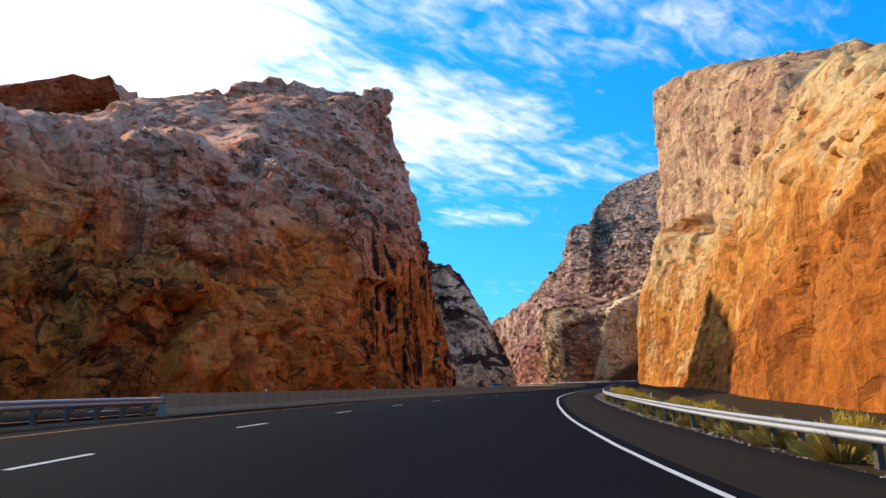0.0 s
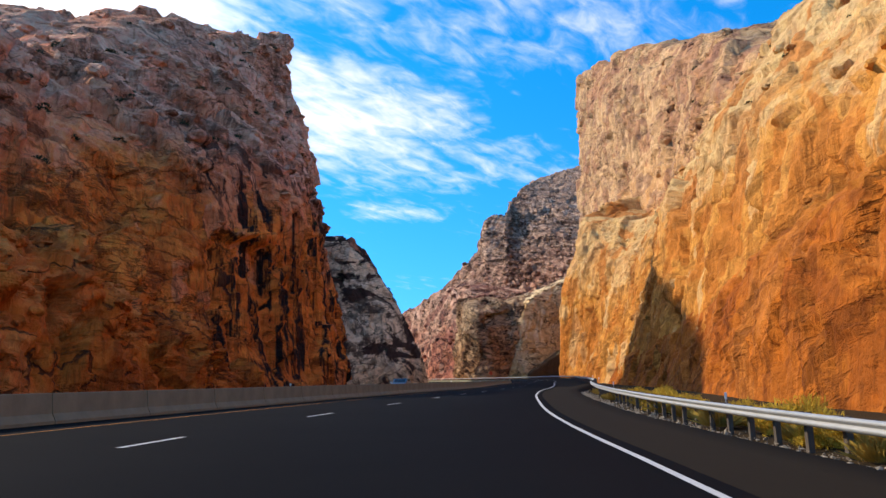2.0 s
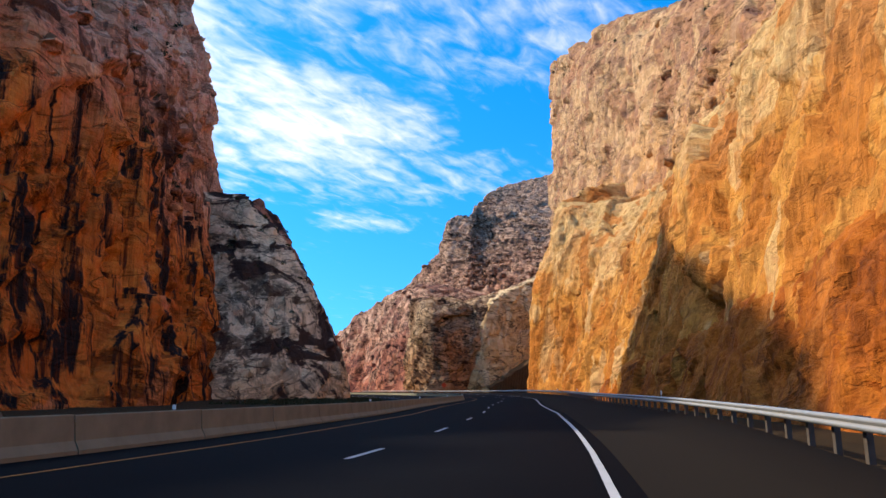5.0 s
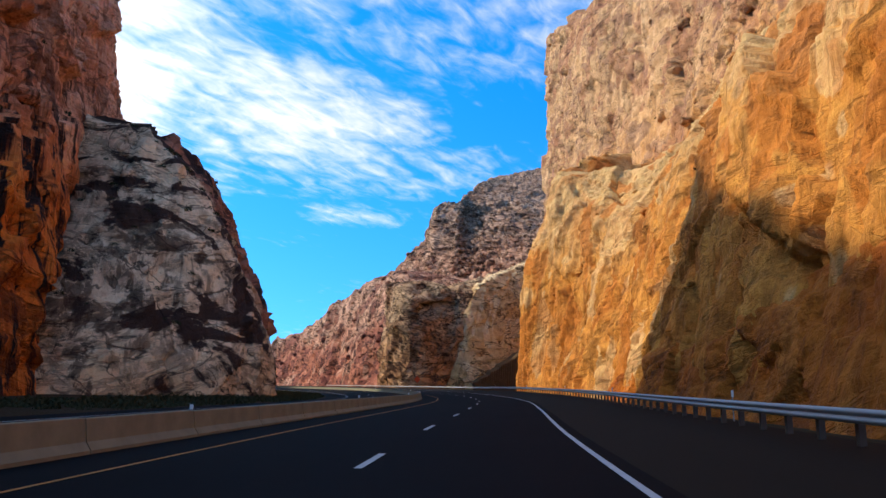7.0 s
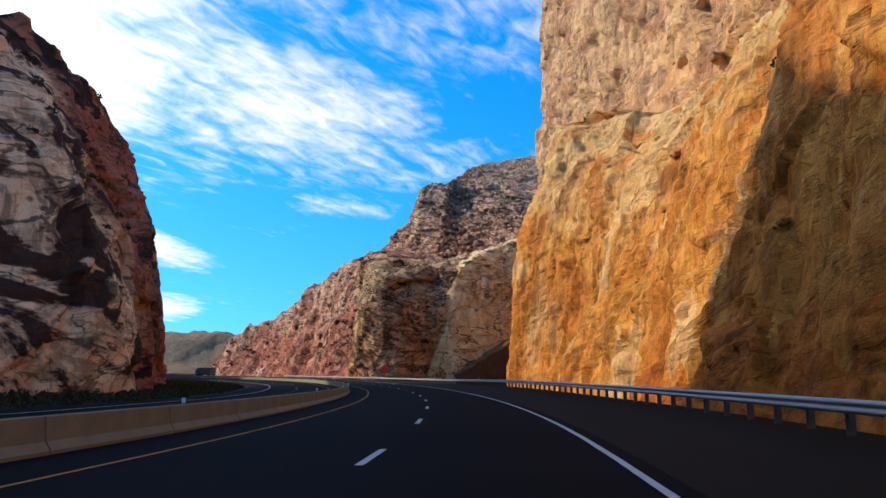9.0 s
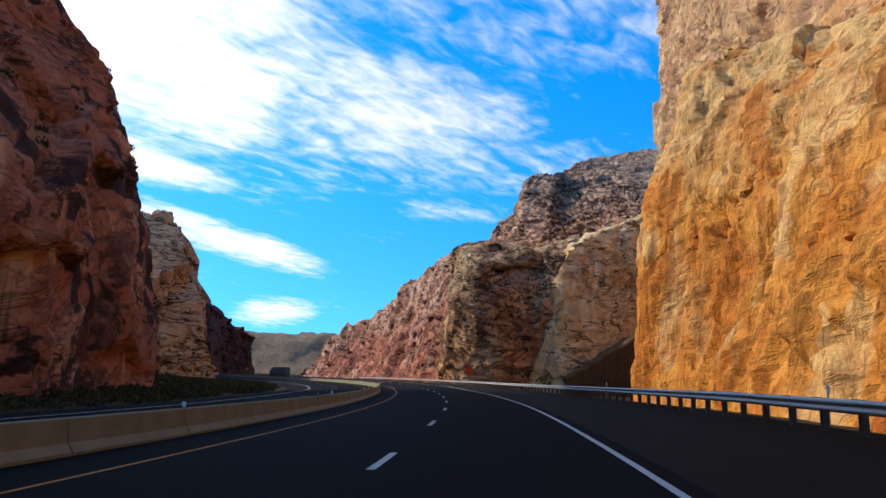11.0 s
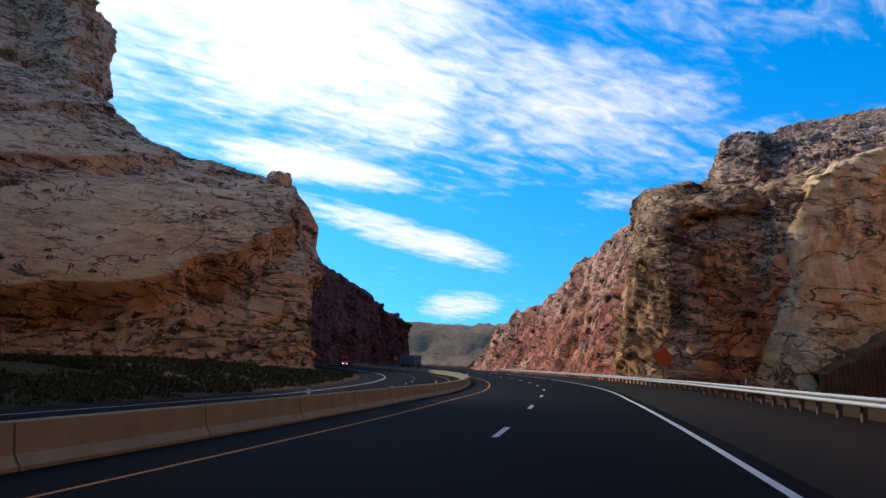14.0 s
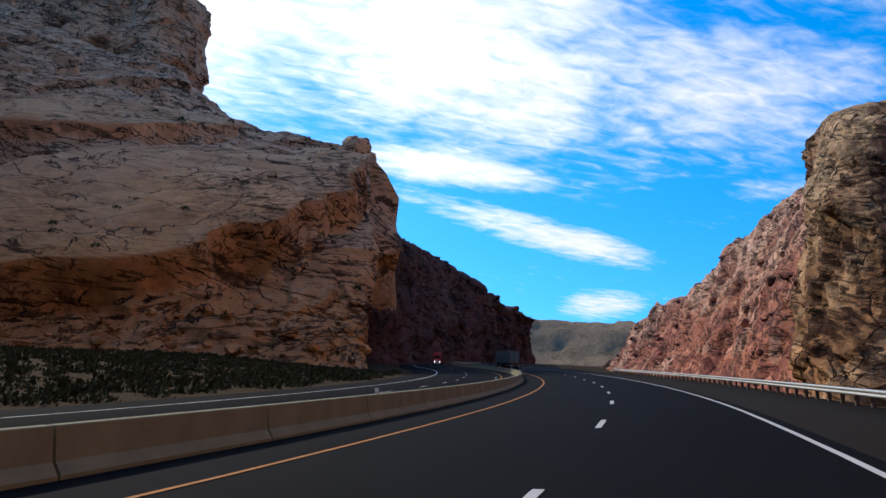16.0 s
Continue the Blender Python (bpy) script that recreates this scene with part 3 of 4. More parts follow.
def guardrail(label, t_from, t_to, off, side, beam_mat, z_mid=0.60):
    """A W-beam rail on posts. side: +1 when it stands to the right of the road and faces left."""
    top = thing("guardrail", label, "guardrail")
    t = np.arange(t_from, t_to, 0.1)
    rows = [surf(t, off(t) - side * (px + 0.02), z_mid + pz + (LIFT(t) if side > 0 else 0)) for px, pz in W_PROF]
    ob = part("beam", grid_mesh("beam", np.stack(rows, 0), True), beam_mat, top, "ribbed galvanised steel beam")
    mod = ob.modifiers.new("thickness", "SOLIDIFY")
    mod.thickness = 0.006
    bm = box(bmesh.new(), -0.075, 0.075, -0.09, 0.09, -0.3, 0.74, 0.008)
    post = bpy.data.meshes.new("post")
    bm.to_mesh(post)
    bm.free()
    post.materials.append(M_POST)
    bm = box(bmesh.new(), -0.09, 0.09, -0.075, 0.075, 0.43, 0.76, 0.008)
    block = bpy.data.meshes.new("spacer_block")
    bm.to_mesh(block)
    bm.free()
    block.materials.append(M_POST)
    tt = t_from + 0.01
    while tt < t_to:
        rise = float(LIFT(tt)) if side > 0 else 0.0
        m = at_road(tt, float(off(tt)) + side * 0.29, rise)
        part("post", post, None, top).matrix_basis = m
        part("spacer_block", block, None, top).matrix_basis = at_road(tt, float(off(tt)) + side * 0.12, rise)
        tt += 1.905 / 24.5
    return top


guardrail("galvanised W-beam guardrail on dark posts beside the shoulder", -0.6, 21.0, RAIL, 1, M_STEEL)
guardrail("weathered dark guardrail ending at the concrete median barrier", -1.5, 1.45, BARRIER, -1, M_STEEL, 0.78)


# ---- cliffs ----
def weather(P, I, amp, seed, flute, ledge, dip, cells, rub, plates=()):
    """Breaks a smooth massif into blocks, flutes, ledges and rubble. I: the plan's inward directions, one a column.
    plates: smooth sheets of rock standing proud: x (or y) and z of the middle, half sizes, lean in degrees, metres proud, 'x' or 'y'."""
    du, dv = np.gradient(P, axis=0), np.gradient(P, axis=1)
    Nn = np.cross(du, dv)
    Nn /= np.linalg.norm(Nn, axis=-1)[..., None] + 1e-9
    if (Nn[..., :2] * -I[:, None, :]).sum() < 0:
        Nn = -Nn
    steep = np.clip(1.2 - np.abs(Nn[..., 2]), 0, 1)
    Q = P + 1.6 * np.stack([fbm(P / 9 + 9, 2, seed + 50), fbm(P / 9 + 31, 2, seed + 51), fbm(P / 9 + 77, 2, seed + 52)], -1)
    # joints dip with the strata, so the rock breaks in slanting blocks
    R = np.stack([Q[..., 0], Q[..., 1] - 0.5 * Q[..., 2], Q[..., 2] + dip * Q[..., 1]], -1)
    tall = np.array((1.0, 1.0, 1.0 + 0.8 * (flute > 0.45) + 1.0 * (flute > 0.9)))
    h = 2.2 * fbm(P / 48.0, 2, seed)
    h += 4.2 * facets(R / (cells * 1.9 * tall), seed + 11) + 2.0 * facets(R / (cells * 0.75 * tall), seed + 12)
    # rubble gathers in some places, others are broad smooth slabs
    rubble = np.clip(0.45 + 1.1 * fbm(P / 26, 2, seed + 61), 0.06, 1) * rub
    h += 1.25 * rubble * facets(R / (cells * 0.3), seed + 13)
    b1, e1 = blocks(R / np.array((cells, cells, cells * 0.6)), seed + 14)
    h -= 0.9 * e1 ** 4
    fl = fbm(P * np.array((0.16, 0.16, 0.012)), 4, seed + 21, True)
    h += 1.7 * flute * steep * fl
    lay = P[..., 2] + dip * P[..., 1] + 2.5 * fbm(P / 25, 2, seed + 31)
    saw = (lay / 3.7) % 1.0
    h += ledge * (0.4 + 0.6 * rubble) * (1 - steep * 0.55) * (saw - 0.5) * (0.6 + 0.7 * vnoise(P / 20, seed + 33))
    h += 0.42 * rubble * fbm(P / 2.0, 2, seed + 41)
    keep = np.clip((P[..., 2] + 5) / 9.0, 0.15, 1)
    h = h * amp * keep
    smooth = np.zeros(P.shape[:2])
    for along, up, wide, tall_, lean, proud, axis in plates:
        a, b = P[..., 0 if axis == "x" else 1] - along, P[..., 2] - up
        c, s = math.cos(radians(lean)), math.sin(radians(lean))
        a, b = (a * c + b * s) / wide, (b * c - a * s) / tall_
        r = (np.abs(a) ** 2.6 + np.abs(b) ** 2.6) ** (1 / 2.6) + 0.10 * fbm(P / 11.0, 3, seed + 91)
        inside = np.clip((1.02 - r) / 0.05, 0, 1)
        sheet = proud * (1 - 0.35 * np.clip(b, -1, 1)) + 0.5 * fbm(P / 16.0, 2, seed + 95) + 0.25 * facets(P / 9.0, seed + 97)
        h = h * (1 - inside) + np.maximum(sheet, 0.15 * h + 0.85 * sheet) * inside
        smooth = np.maximum(smooth, inside)
    return P + Nn * h[..., None], smooth


def mountainside(name, label, lines, mat, step=4.0, seed=33):
    """A broad rocky slope between a line of feet and a skyline, given as pairs of places, with its far side behind."""
    foot, rim = np.array([a for a, _ in lines], float), np.array([b for _, b in lines], float)
    n = len(lines)
    seg = np.linalg.norm(np.diff((foot + rim) / 2, axis=0), axis=1)
    u = np.concatenate([np.linspace(i, i + 1, max(4, int(s / step)), endpoint=False) for i, s in enumerate(seg)] + [[n - 1]])
    a = np.stack([np.interp(u, range(n), c) for c in foot.T], 1)
    b = np.stack([np.interp(u, range(n), c) for c in rim.T], 1)
    rise = np.concatenate([np.linspace(-0.05, 0.25, 60), np.linspace(0.25, 1.0, 170)[1:]])
    P = a[:, None] + (b - a)[:, None] * rise[None, :, None]
    P[..., 2] -= 6 * (rise < 0)
    over = (b - a) / np.linalg.norm((b - a)[:, :2], axis=1)[:, None]
    back = [b + over * np.array((d, d, 0)) - np.array((0, 0, 0.5 * d)) for d in (15, 60, 150)]
    P = np.concatenate([P] + [q[:, None] for q in back], 1)
    P, _ = weather(P, over[:, :2], 1.5, seed, 0.2, 2.2, -0.4, 15.0, 1.0)
    return tagged(part(name, grid_mesh(name, P, False), mat), label, "mountain", kind="structure")


def cliff(name, label, stations, mat, side, step=0.9, amp=1.0, rim_back=70.0, seed=1, flute=0.6, ledge=0.8, dip=0.25, cells=11.0, rub=1.0, plates=(), plate_mat=None):
    """A rock massif. Each station: x, y of the foot, height and set-back of the cut face, height and set-back of the rim,
    turn = degrees by which its section is swung. The rock lies on the given side of the line of feet (-1 left, +1 right)."""
    S = np.array(stations, float)
    n = len(S)
    seg = np.linalg.norm(np.diff(S[:, :2], axis=0), axis=1)
    u = np.concatenate([np.linspace(i, i + 1, max(3, int(s / step)), endpoint=False) for i, s in enumerate(seg)] + [[n - 1]])
    K = spline(S, u)
    g = np.gradient(S[:, :2], axis=0)
    for _ in range(1):
        g[1:-1] = (g[:-2] + 2 * g[1:-1] + g[2:]) / 4
    g /= np.linalg.norm(g, axis=1)[:, None]
    G = spline(g, u)
    G /= np.linalg.norm(G, axis=1)[:, None]
    I = side * np.stack([G[:, 1], -G[:, 0]], 1)
    c, s = np.cos(np.radians(K[:, 6])), np.sin(np.radians(K[:, 6]))
    I = np.stack([c * I[:, 0] - s * I[:, 1], s * I[:, 0] + c * I[:, 1]], 1)
    zm, bm_, zt, bt = K[:, 2], K[:, 3], K[:, 4], K[:, 5]
    zero = np.zeros(len(u))
    D = np.stack([zero - 2.0, bm_, bm_ + (bt - bm_) * 0.5, bt, bt + rim_back * 0.4, bt + rim_back, bt + rim_back + 30], 1)
    Zp = np.stack([zero - 6.0, zm, zm + (zt - zm) * 0.56, zt, zt + 0.07 * rim_back * 0.4, zt * 0.97, zero - 3.0], 1)
    size = np.array([max(2, int(np.hypot(np.diff(D, axis=1)[:, j], np.diff(Zp, axis=1)[:, j]).mean() / (step if j < 3 else step * 4))) for j in range(6)])
    v = np.concatenate([np.linspace(j, j + 1, size[j], endpoint=False) for j in range(6)] + [[6]])
    D = spline(D.T, v).T * 0.55 + np.stack([np.interp(v, range(7), row) for row in D]) * 0.45
    Zp = spline(Zp.T, v).T * 0.4 + np.stack([np.interp(v, range(7), row) for row in Zp]) * 0.6
    P = np.concatenate([K[:, None, :2] + I[:, None, :] * D[..., None], Zp[..., None]], -1)
    P, sheet = weather(P, I, amp, seed, flute, ledge, dip, cells, rub, plates)
    ob = part(name, grid_mesh(name, P, False), mat)
    if plate_mat is not None:
        ob.data.materials.append(plate_mat)
        ob.data.polygons.foreach_set("material_index", (sheet[:-1, :-1] > 0.9).reshape(-1).astype(np.int32))
    return tagged(ob, label, "cliff", kind="structure")


#            x     y   face_z back  rim_z back turn
cliff("cliff_left", "tall red and tan sandstone cliff with dark streaks above the highway", [
    (-96, 20, 14, 8, 40, 24, 0),
    (-80, 70, 22, 8, 46, 20, 0),
    (-58, 108, 26, 7, 52, 20, 0),
    (-38, 136, 30, 7, 56, 22, 0),
    (-17, 164, 38, 10, 67, 38, 0),
    (-1, 190, 50, 14, 79, 50, 0),
    (8, 214, 50, 10, 88, 58, 0),
    (11, 240, 56, 12, 99, 60, 0),
    (12.5, 268, 68, 14, 114, 52, 0),
    (10.5, 300, 84, 13, 127, 41, -6),
    (4.5, 340, 102, 5, 144, 22, -14),
    (-8, 362, 106, 1, 156, 8, -30),
    (-30, 376, 110, 8, 148, 16, -60),
    (-80, 380, 80, 14, 140, 30, -60)], M_LEFT, -1, 0.72, 0.85, 80, 3)

cliff("rock_bench_left", "rubbly red sandstone bench at the foot of the shaded cliff", [
    (-100, 50, 16, 6, 21, 14, 0),
    (-66, 84, 18, 6, 23, 14, 0),
    (-36, 114, 18, 5, 23, 16, 0),
    (-22, 140, 14, 5, 19, 14, 0),
    (-11, 163, 8, 4, 11, 10, 0),
    (-4, 178, 3, 3, 4, 6, 0)], M_BENCH, -1, 0.5, 0.9, 20, 5, 0.7, 1.0, cells=4.5, rub=1.3)

cliff("cliff_left_shoulder", "pale cream sandstone buttress with cleft shade painted as dark patches", [
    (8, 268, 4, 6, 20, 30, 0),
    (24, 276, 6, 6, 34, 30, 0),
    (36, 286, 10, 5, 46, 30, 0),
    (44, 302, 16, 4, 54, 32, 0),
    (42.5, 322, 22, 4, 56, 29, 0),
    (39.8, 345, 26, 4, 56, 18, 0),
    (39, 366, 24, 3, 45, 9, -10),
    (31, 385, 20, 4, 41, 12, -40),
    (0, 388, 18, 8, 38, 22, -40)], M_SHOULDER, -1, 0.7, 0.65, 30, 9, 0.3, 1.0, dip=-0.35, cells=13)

cliff("cliff_right", "towering orange sandstone road cut beside the highway", [
    (40, -40, 20, 8, 46, 30, 0),
    (52, 30, 24, 8, 54, 30, 0),
    (62, 85, 28, 8, 56, 26, 0),
    (73, 128, 34, 9, 64, 28, 0),
    (84, 165, 48, 12, 76, 36, 0),
    (98, 210, 68, 15, 100, 42, 0),
    (108, 250, 70, 17, 106, 42, 0),
    (118, 298, 58, 17, 94, 40, 0),
    (129, 340, 50, 16, 88, 42, 0),
    (137, 380, 56, 17, 84, 42, 0),
    (140, 415, 58, 10, 88, 28, 0),
    (140, 432, 54, 6, 90, 20, 25),
    (154, 450, 56, 6, 100, 16, 60),
    (200, 470, 70, 10, 120, 20, 60)], M_RIGHT, 1, 0.72, 0.68, 90, 17, 1.1, 0.4, dip=0.35, cells=12, rub=0.8)

cliff("road_cut_bench", "deep orange sandstone bench at the foot of the road cut", [
    (46, 40, 28, 6, 34, 14, 0),
    (55.6, 86, 26, 6, 32, 14, 0),
    (66.4, 129, 22, 6, 29, 14, 0),
    (77.8, 167, 19, 6, 26, 13, 0),
    (93, 212, 15, 6, 22, 13, 0),
    (103, 251, 11, 5, 17, 12, 0),
    (114, 298, 6, 4, 10, 10, 0),
    (122, 326, 2, 3, 4, 7, 0)], M_CUT, 1, 0.65, 0.5, 18, 19, 0.7, 0.6, cells=8)

cliff("cliff_right_crown", "weathered tan and purple upper cliff above the road cut", [
    (112, 150, 50, 14, 66, 26, 0),
    (122, 200, 68, 14, 86, 28, 0),
    (138, 255, 88, 14, 109, 28, 0),
    (158, 312, 118, 12, 140, 24, 0),
    (182, 380, 156, 14, 180, 30, 0),
    (200, 450, 186, 14, 212, 30, 0),
    (214, 540, 216, 10, 250, 24, 0),
    (247, 640, 250, 8, 286, 16, 0),
    (264, 700, 285, 3, 310, 6, 0),
    (274, 722, 292, 3, 312, 6, 30),
    (300, 736, 292, 4, 320, 10, 50),
    (380, 745, 290, 10, 326, 20, 50)], M_CROWN, 1, 1.4, 0.9, 90, 23, 0.7, 0.8)

cliff("cliff_right_bend", "grey-tan jointed sandstone bluff with a smooth pale slab", [
    (250, 480, 60, 8, 100, 24, 0),
    (200, 506, 50, 8, 84, 24, 0),
    (162, 512, 40, 7, 62, 22, 0),
    (130, 506, 36, 8, 52, 24, 0),
    (112, 500, 30, 7, 42, 20, 0),
    (101, 508, 28, 4, 44, 11, 0),
    (101, 530, 36, 3, 52, 7, 0),
    (104.5, 555, 42, 3, 57, 5, 0),
    (108, 578, 42, 3, 57, 5, 20),
    (128, 600, 36, 6, 56, 14, 30)], M_GREY, 1, 0.7, 0.6, 30, 29, 0.4, 0.9, dip=-0.3, cells=8)

cliff("pale_slab_right", "smooth cream sandstone slab leaning against the bluff", [
    (240, 504, 60, 12, 84, 22, 0),
    (196, 508, 50, 12, 74, 22, 0),
    (166, 504, 38, 9, 62, 20, 0),
    (150, 501, 26, 7, 54, 17, 0),
    (138, 501, 14, 5, 42, 14, 0),
    (128, 506, 5, 4, 24, 12, 0)], M_CREAM, 1, 0.7, 0.4, 20, 27, 0.3, 0.5, cells=13)

mountainside("slope_right_upper", "grey talus-strewn mountainside above the bend", [
    ((460, 560, 70), (1300, 2150, 690)),
    ((360, 560, 68), (1000, 2150, 700)),
    ((280, 562, 62), (770, 2115, 650)),
    ((225, 564, 58), (650, 1940, 572)),
    ((190, 570, 52), (485, 1620, 450)),
    ((165, 580, 46), (370, 1340, 338)),
    ((150, 600, 42), (280, 1040, 245)),
    ((140, 630, 40), (231, 985, 215)),
    ((132, 660, 38), (219, 978, 176)),
    ((122, 700, 32), (190, 975, 144)),
    ((112, 760, 22), (155, 960, 110)),
    ((100, 830, 6), (110, 960, 60))], M_TALUS)

cliff("slope_right_far", "pinkish red rocky slope rising behind the bend", [
    (106, 548, 16, 10, 42, 22, 0),
    (99, 590, 18, 10, 58, 30, 0),
    (92, 650, 22, 12, 77, 40, 0),
    (80, 720, 22, 14, 91, 50, 0),
    (62, 800, 18, 14, 75, 40, 0),
    (38, 870, 12, 14, 52, 34, 0),
    (12, 935, 5, 14, 42, 30, 0),
    (-8, 975, 2, 14, 18, 30, 0)], M_PINK, 1, 1.5, 0.9, 100, 37, 0.2, 1.6, dip=-0.4, cells=14, rub=0.6)

cliff("cliff_left_bend", "broad tan slab cliff with dark joints and loose blocks at its foot", [
    (-180, 420, 60, 70, 150, 170, 0),
    (-110, 442, 55, 62, 128, 165, 0),
    (-70, 460, 50, 52, 118, 160, 0),
    (-40, 473, 42, 44, 92, 132, 0),
    (-8, 487, 32, 34, 75, 110, 0),
    (10.5, 494.5, 26, 30, 70, 94, 0),
    (21, 499.5, 20, 27, 62, 80, 0),
    (24, 501, 8, 20, 36, 72, 0),
    (25, 502, -3, 12, -3, 40, 0)], M_SLAB, -1, 0.7, 0.8, 50, 43, 0.15, 1.6, dip=0.1, cells=15, rub=0.45,
      plates=[(-44, 31, 41, 23, 14, 8.0, "x"), (-92, 66, 30, 12, 8, 5.0, "x"), (-24, 57, 15, 6, -14, 3.0, "x")],
      plate_mat=M_PLATE)

cliff("cliff_left_bend_crown", "pale weathered sandstone ridge above the slab cliff", [
    (-300, 540, 150, 30, 260, 100, 0),
    (-200, 580, 150, 30, 235, 80, 0),
    (-175, 612, 140, 14, 215, 34, 0),
    (-152, 630, 130, 6, 190, 16, 20),
    (-156, 675, 120, 8, 184, 16, 20)], M_SLAB, -1, 1.4, 0.9, 80, 47, 0.4, 1.0, cells=11)

# out of view: added only to block the sun from the road past the bend
cliff("unseen_shade_plateau", "tall unseen sandstone plateau added to shade the road and bend", [
    (-118, 340, 90, 20, 168, 40, 0),
    (-104, 385, 110, 16, 162, 34, 0),
    (-106, 430, 130, 16, 182, 34, 0),
    (-108, 480, 130, 16, 182, 34, 0),
    (-130, 512, 130, 16, 182, 34, 0),
    (-210, 556, 130, 16, 182, 34, 0)], M_LEFT, -1, 3.0, 1.0, 130, 71)

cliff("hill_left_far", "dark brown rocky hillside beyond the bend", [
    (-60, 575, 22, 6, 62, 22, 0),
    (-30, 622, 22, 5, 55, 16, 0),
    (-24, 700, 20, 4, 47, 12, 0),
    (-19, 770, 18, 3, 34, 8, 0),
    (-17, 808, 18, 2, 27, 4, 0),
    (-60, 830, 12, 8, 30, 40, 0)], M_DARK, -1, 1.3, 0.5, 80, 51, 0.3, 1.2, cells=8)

cliff("mesa_far", "low flat-topped mesa on the horizon", [
    (-900, 1500, 20, 40, 80, 120, 0),
    (-300, 1650, 20, 40, 84, 120, 0),
    (100, 1600, 20, 40, 80, 120, 0),
    (500, 1700, 20, 40, 80, 120, 0)], M_MESA, -1, 12, 1.5, 200, 61, 0.3, 1.0, cells=30)


# ---- plants and loose rocks ----
M_SAGE = plain("dusty_grey_green_leaves", (0.055, 0.06, 0.03), 0.9, 0, 0.3, 0.7, spec=0.05)
M_GRASS = plain("dry_yellow_grass", (0.44, 0.29, 0.06), 0.85, 0, 0.3, 1.5, spec=0.05)
M_BRUSH = plain("golden_rabbitbrush_leaves", (0.60, 0.38, 0.045), 0.85, 0, 0.3, 1.5, spec=0.05)
rng = np.random.default_rng(7)


def blades(n, spread, height, width, lean=0.5, seed=1):
    """A tuft of n tapering blades as one mesh: places and triangles."""
    r = np.random.default_rng(seed)
    a = r.uniform(0, 2 * np.pi, n)
    d = spread * np.sqrt(r.uniform(0, 1, n))
    root = np.stack([d * np.cos(a), d * np.sin(a), np.zeros(n)], 1)
    out = np.stack([np.cos(a), np.sin(a)], 1) * (lean * (0.3 + d / spread) * r.uniform(0.4, 1.3, n))[:, None] * height
    h = height * r.uniform(0.45, 1.0, n) * (1.15 - 0.5 * d / spread)
    tip = root + np.column_stack([out, h])
    half = np.column_stack([-np.sin(a + r.normal(0, 0.7, n)), np.cos(a), np.zeros(n)]) * (width * r.uniform(0.6, 1.3, n))[:, None]
    midp = root * 0.4 + tip * 0.6 - np.column_stack([out * 0.2, np.zeros(n)])
    V = np.stack([root - half * 0.6, root + half * 0.6, midp + half, tip, midp - half], 1).reshape(-1, 3)
    F = [tuple(range(5 * i, 5 * i + 5)) for i in range(n)]
    return V, F


def dome(n, radius, leaf, width, seed=1):
    """A rounded bush: n small leaf sprays over and inside an uneven dome."""
    r = np.random.default_rng(seed)
    d = r.normal(0, 1, (n, 3))
    d[:, 2] = np.abs(d[:, 2]) * 0.9
    d /= np.linalg.norm(d, axis=1)[:, None]
    lump = 1 + 0.28 * fbm(d * 2.3 + 5 * seed, 3, seed)
    p = d * (radius * lump * r.uniform(0.25, 1.0, n) ** 0.45)[:, None] * np.array((1.0, 1.0, 0.85))
    out = d * 0.6 + r.normal(0, 0.45, (n, 3)) + np.array((0, 0, 0.45))
    out /= np.linalg.norm(out, axis=1)[:, None]
    side = np.cross(out, r.normal(0, 1, (n, 3)))
    side /= np.linalg.norm(side, axis=1)[:, None]
    ln = (leaf * r.uniform(0.5, 1.4, n))[:, None]
    w = side * (width * r.uniform(0.6, 1.4, n))[:, None]
    V = np.stack([p - out * ln * 0.5, p + w, p + out * ln * 0.6, p - w], 1).reshape(-1, 3)
    return V, [tuple(range(4 * i, 4 * i + 4)) for i in range(n)]


def tuft_mesh(name, V, F, mat):
    me = bpy.data.meshes.new(name)
    me.from_pydata(V.tolist(), [], F)
    me.materials.append(mat)
    return me


grass_meshes = [tuft_mesh("grass_blades", *blades(420, 0.32, 0.62, 0.0045, 0.55, 20 + i), M_GRASS) for i in range(3)]
brush_meshes = [tuft_mesh("brush_leaves", *dome(3800, 0.75, 0.16, 0.009, 40 + i), M_BRUSH) for i in range(3)]


def on_ground(t, off):
    """A place on the verge beside the guardrail."""
    p = surf([t], off, 0.0)[0]
    p[2] = -float(bank(t)) * min(off, 12) - 0.14 - 2.6 * np.clip((off - 9.5) / 9, 0, 1) ** 1.5
    return p


for i in range(26):
    t = -0.2 + 4.4 * (i + rng.uniform(0, 0.7)) / 26
    k = i % 3
    off = float(RAIL(t)) + rng.uniform(0.9, 2.6)
    top = thing("rabbitbrush", "golden yellow rabbitbrush growing behind the guardrail", "bush", pose(*on_ground(t, off), 0, 0, rng.uniform(0, 360)), "verge bushes")
    sc = rng.uniform(1.0, 1.7)
    top.scale = (sc, sc, sc)
    part("foliage", brush_meshes[k], None, top)
for i in range(130):
    t = -0.3 + 5.2 * (i + rng.uniform(0, 0.9)) / 130
    off = float(RAIL(t)) + rng.uniform(0.1, 2.6)
    top = thing("grass_tuft", "dry yellow grass tuft on the gravel verge", "grass", pose(*on_ground(t, off), 0, 0, rng.uniform(0, 360)), "verge grass")
    sc = rng.uniform(0.7, 1.5)
    top.scale = (sc, sc, sc)
    part("tuft", grass_meshes[i % 3], None, top)


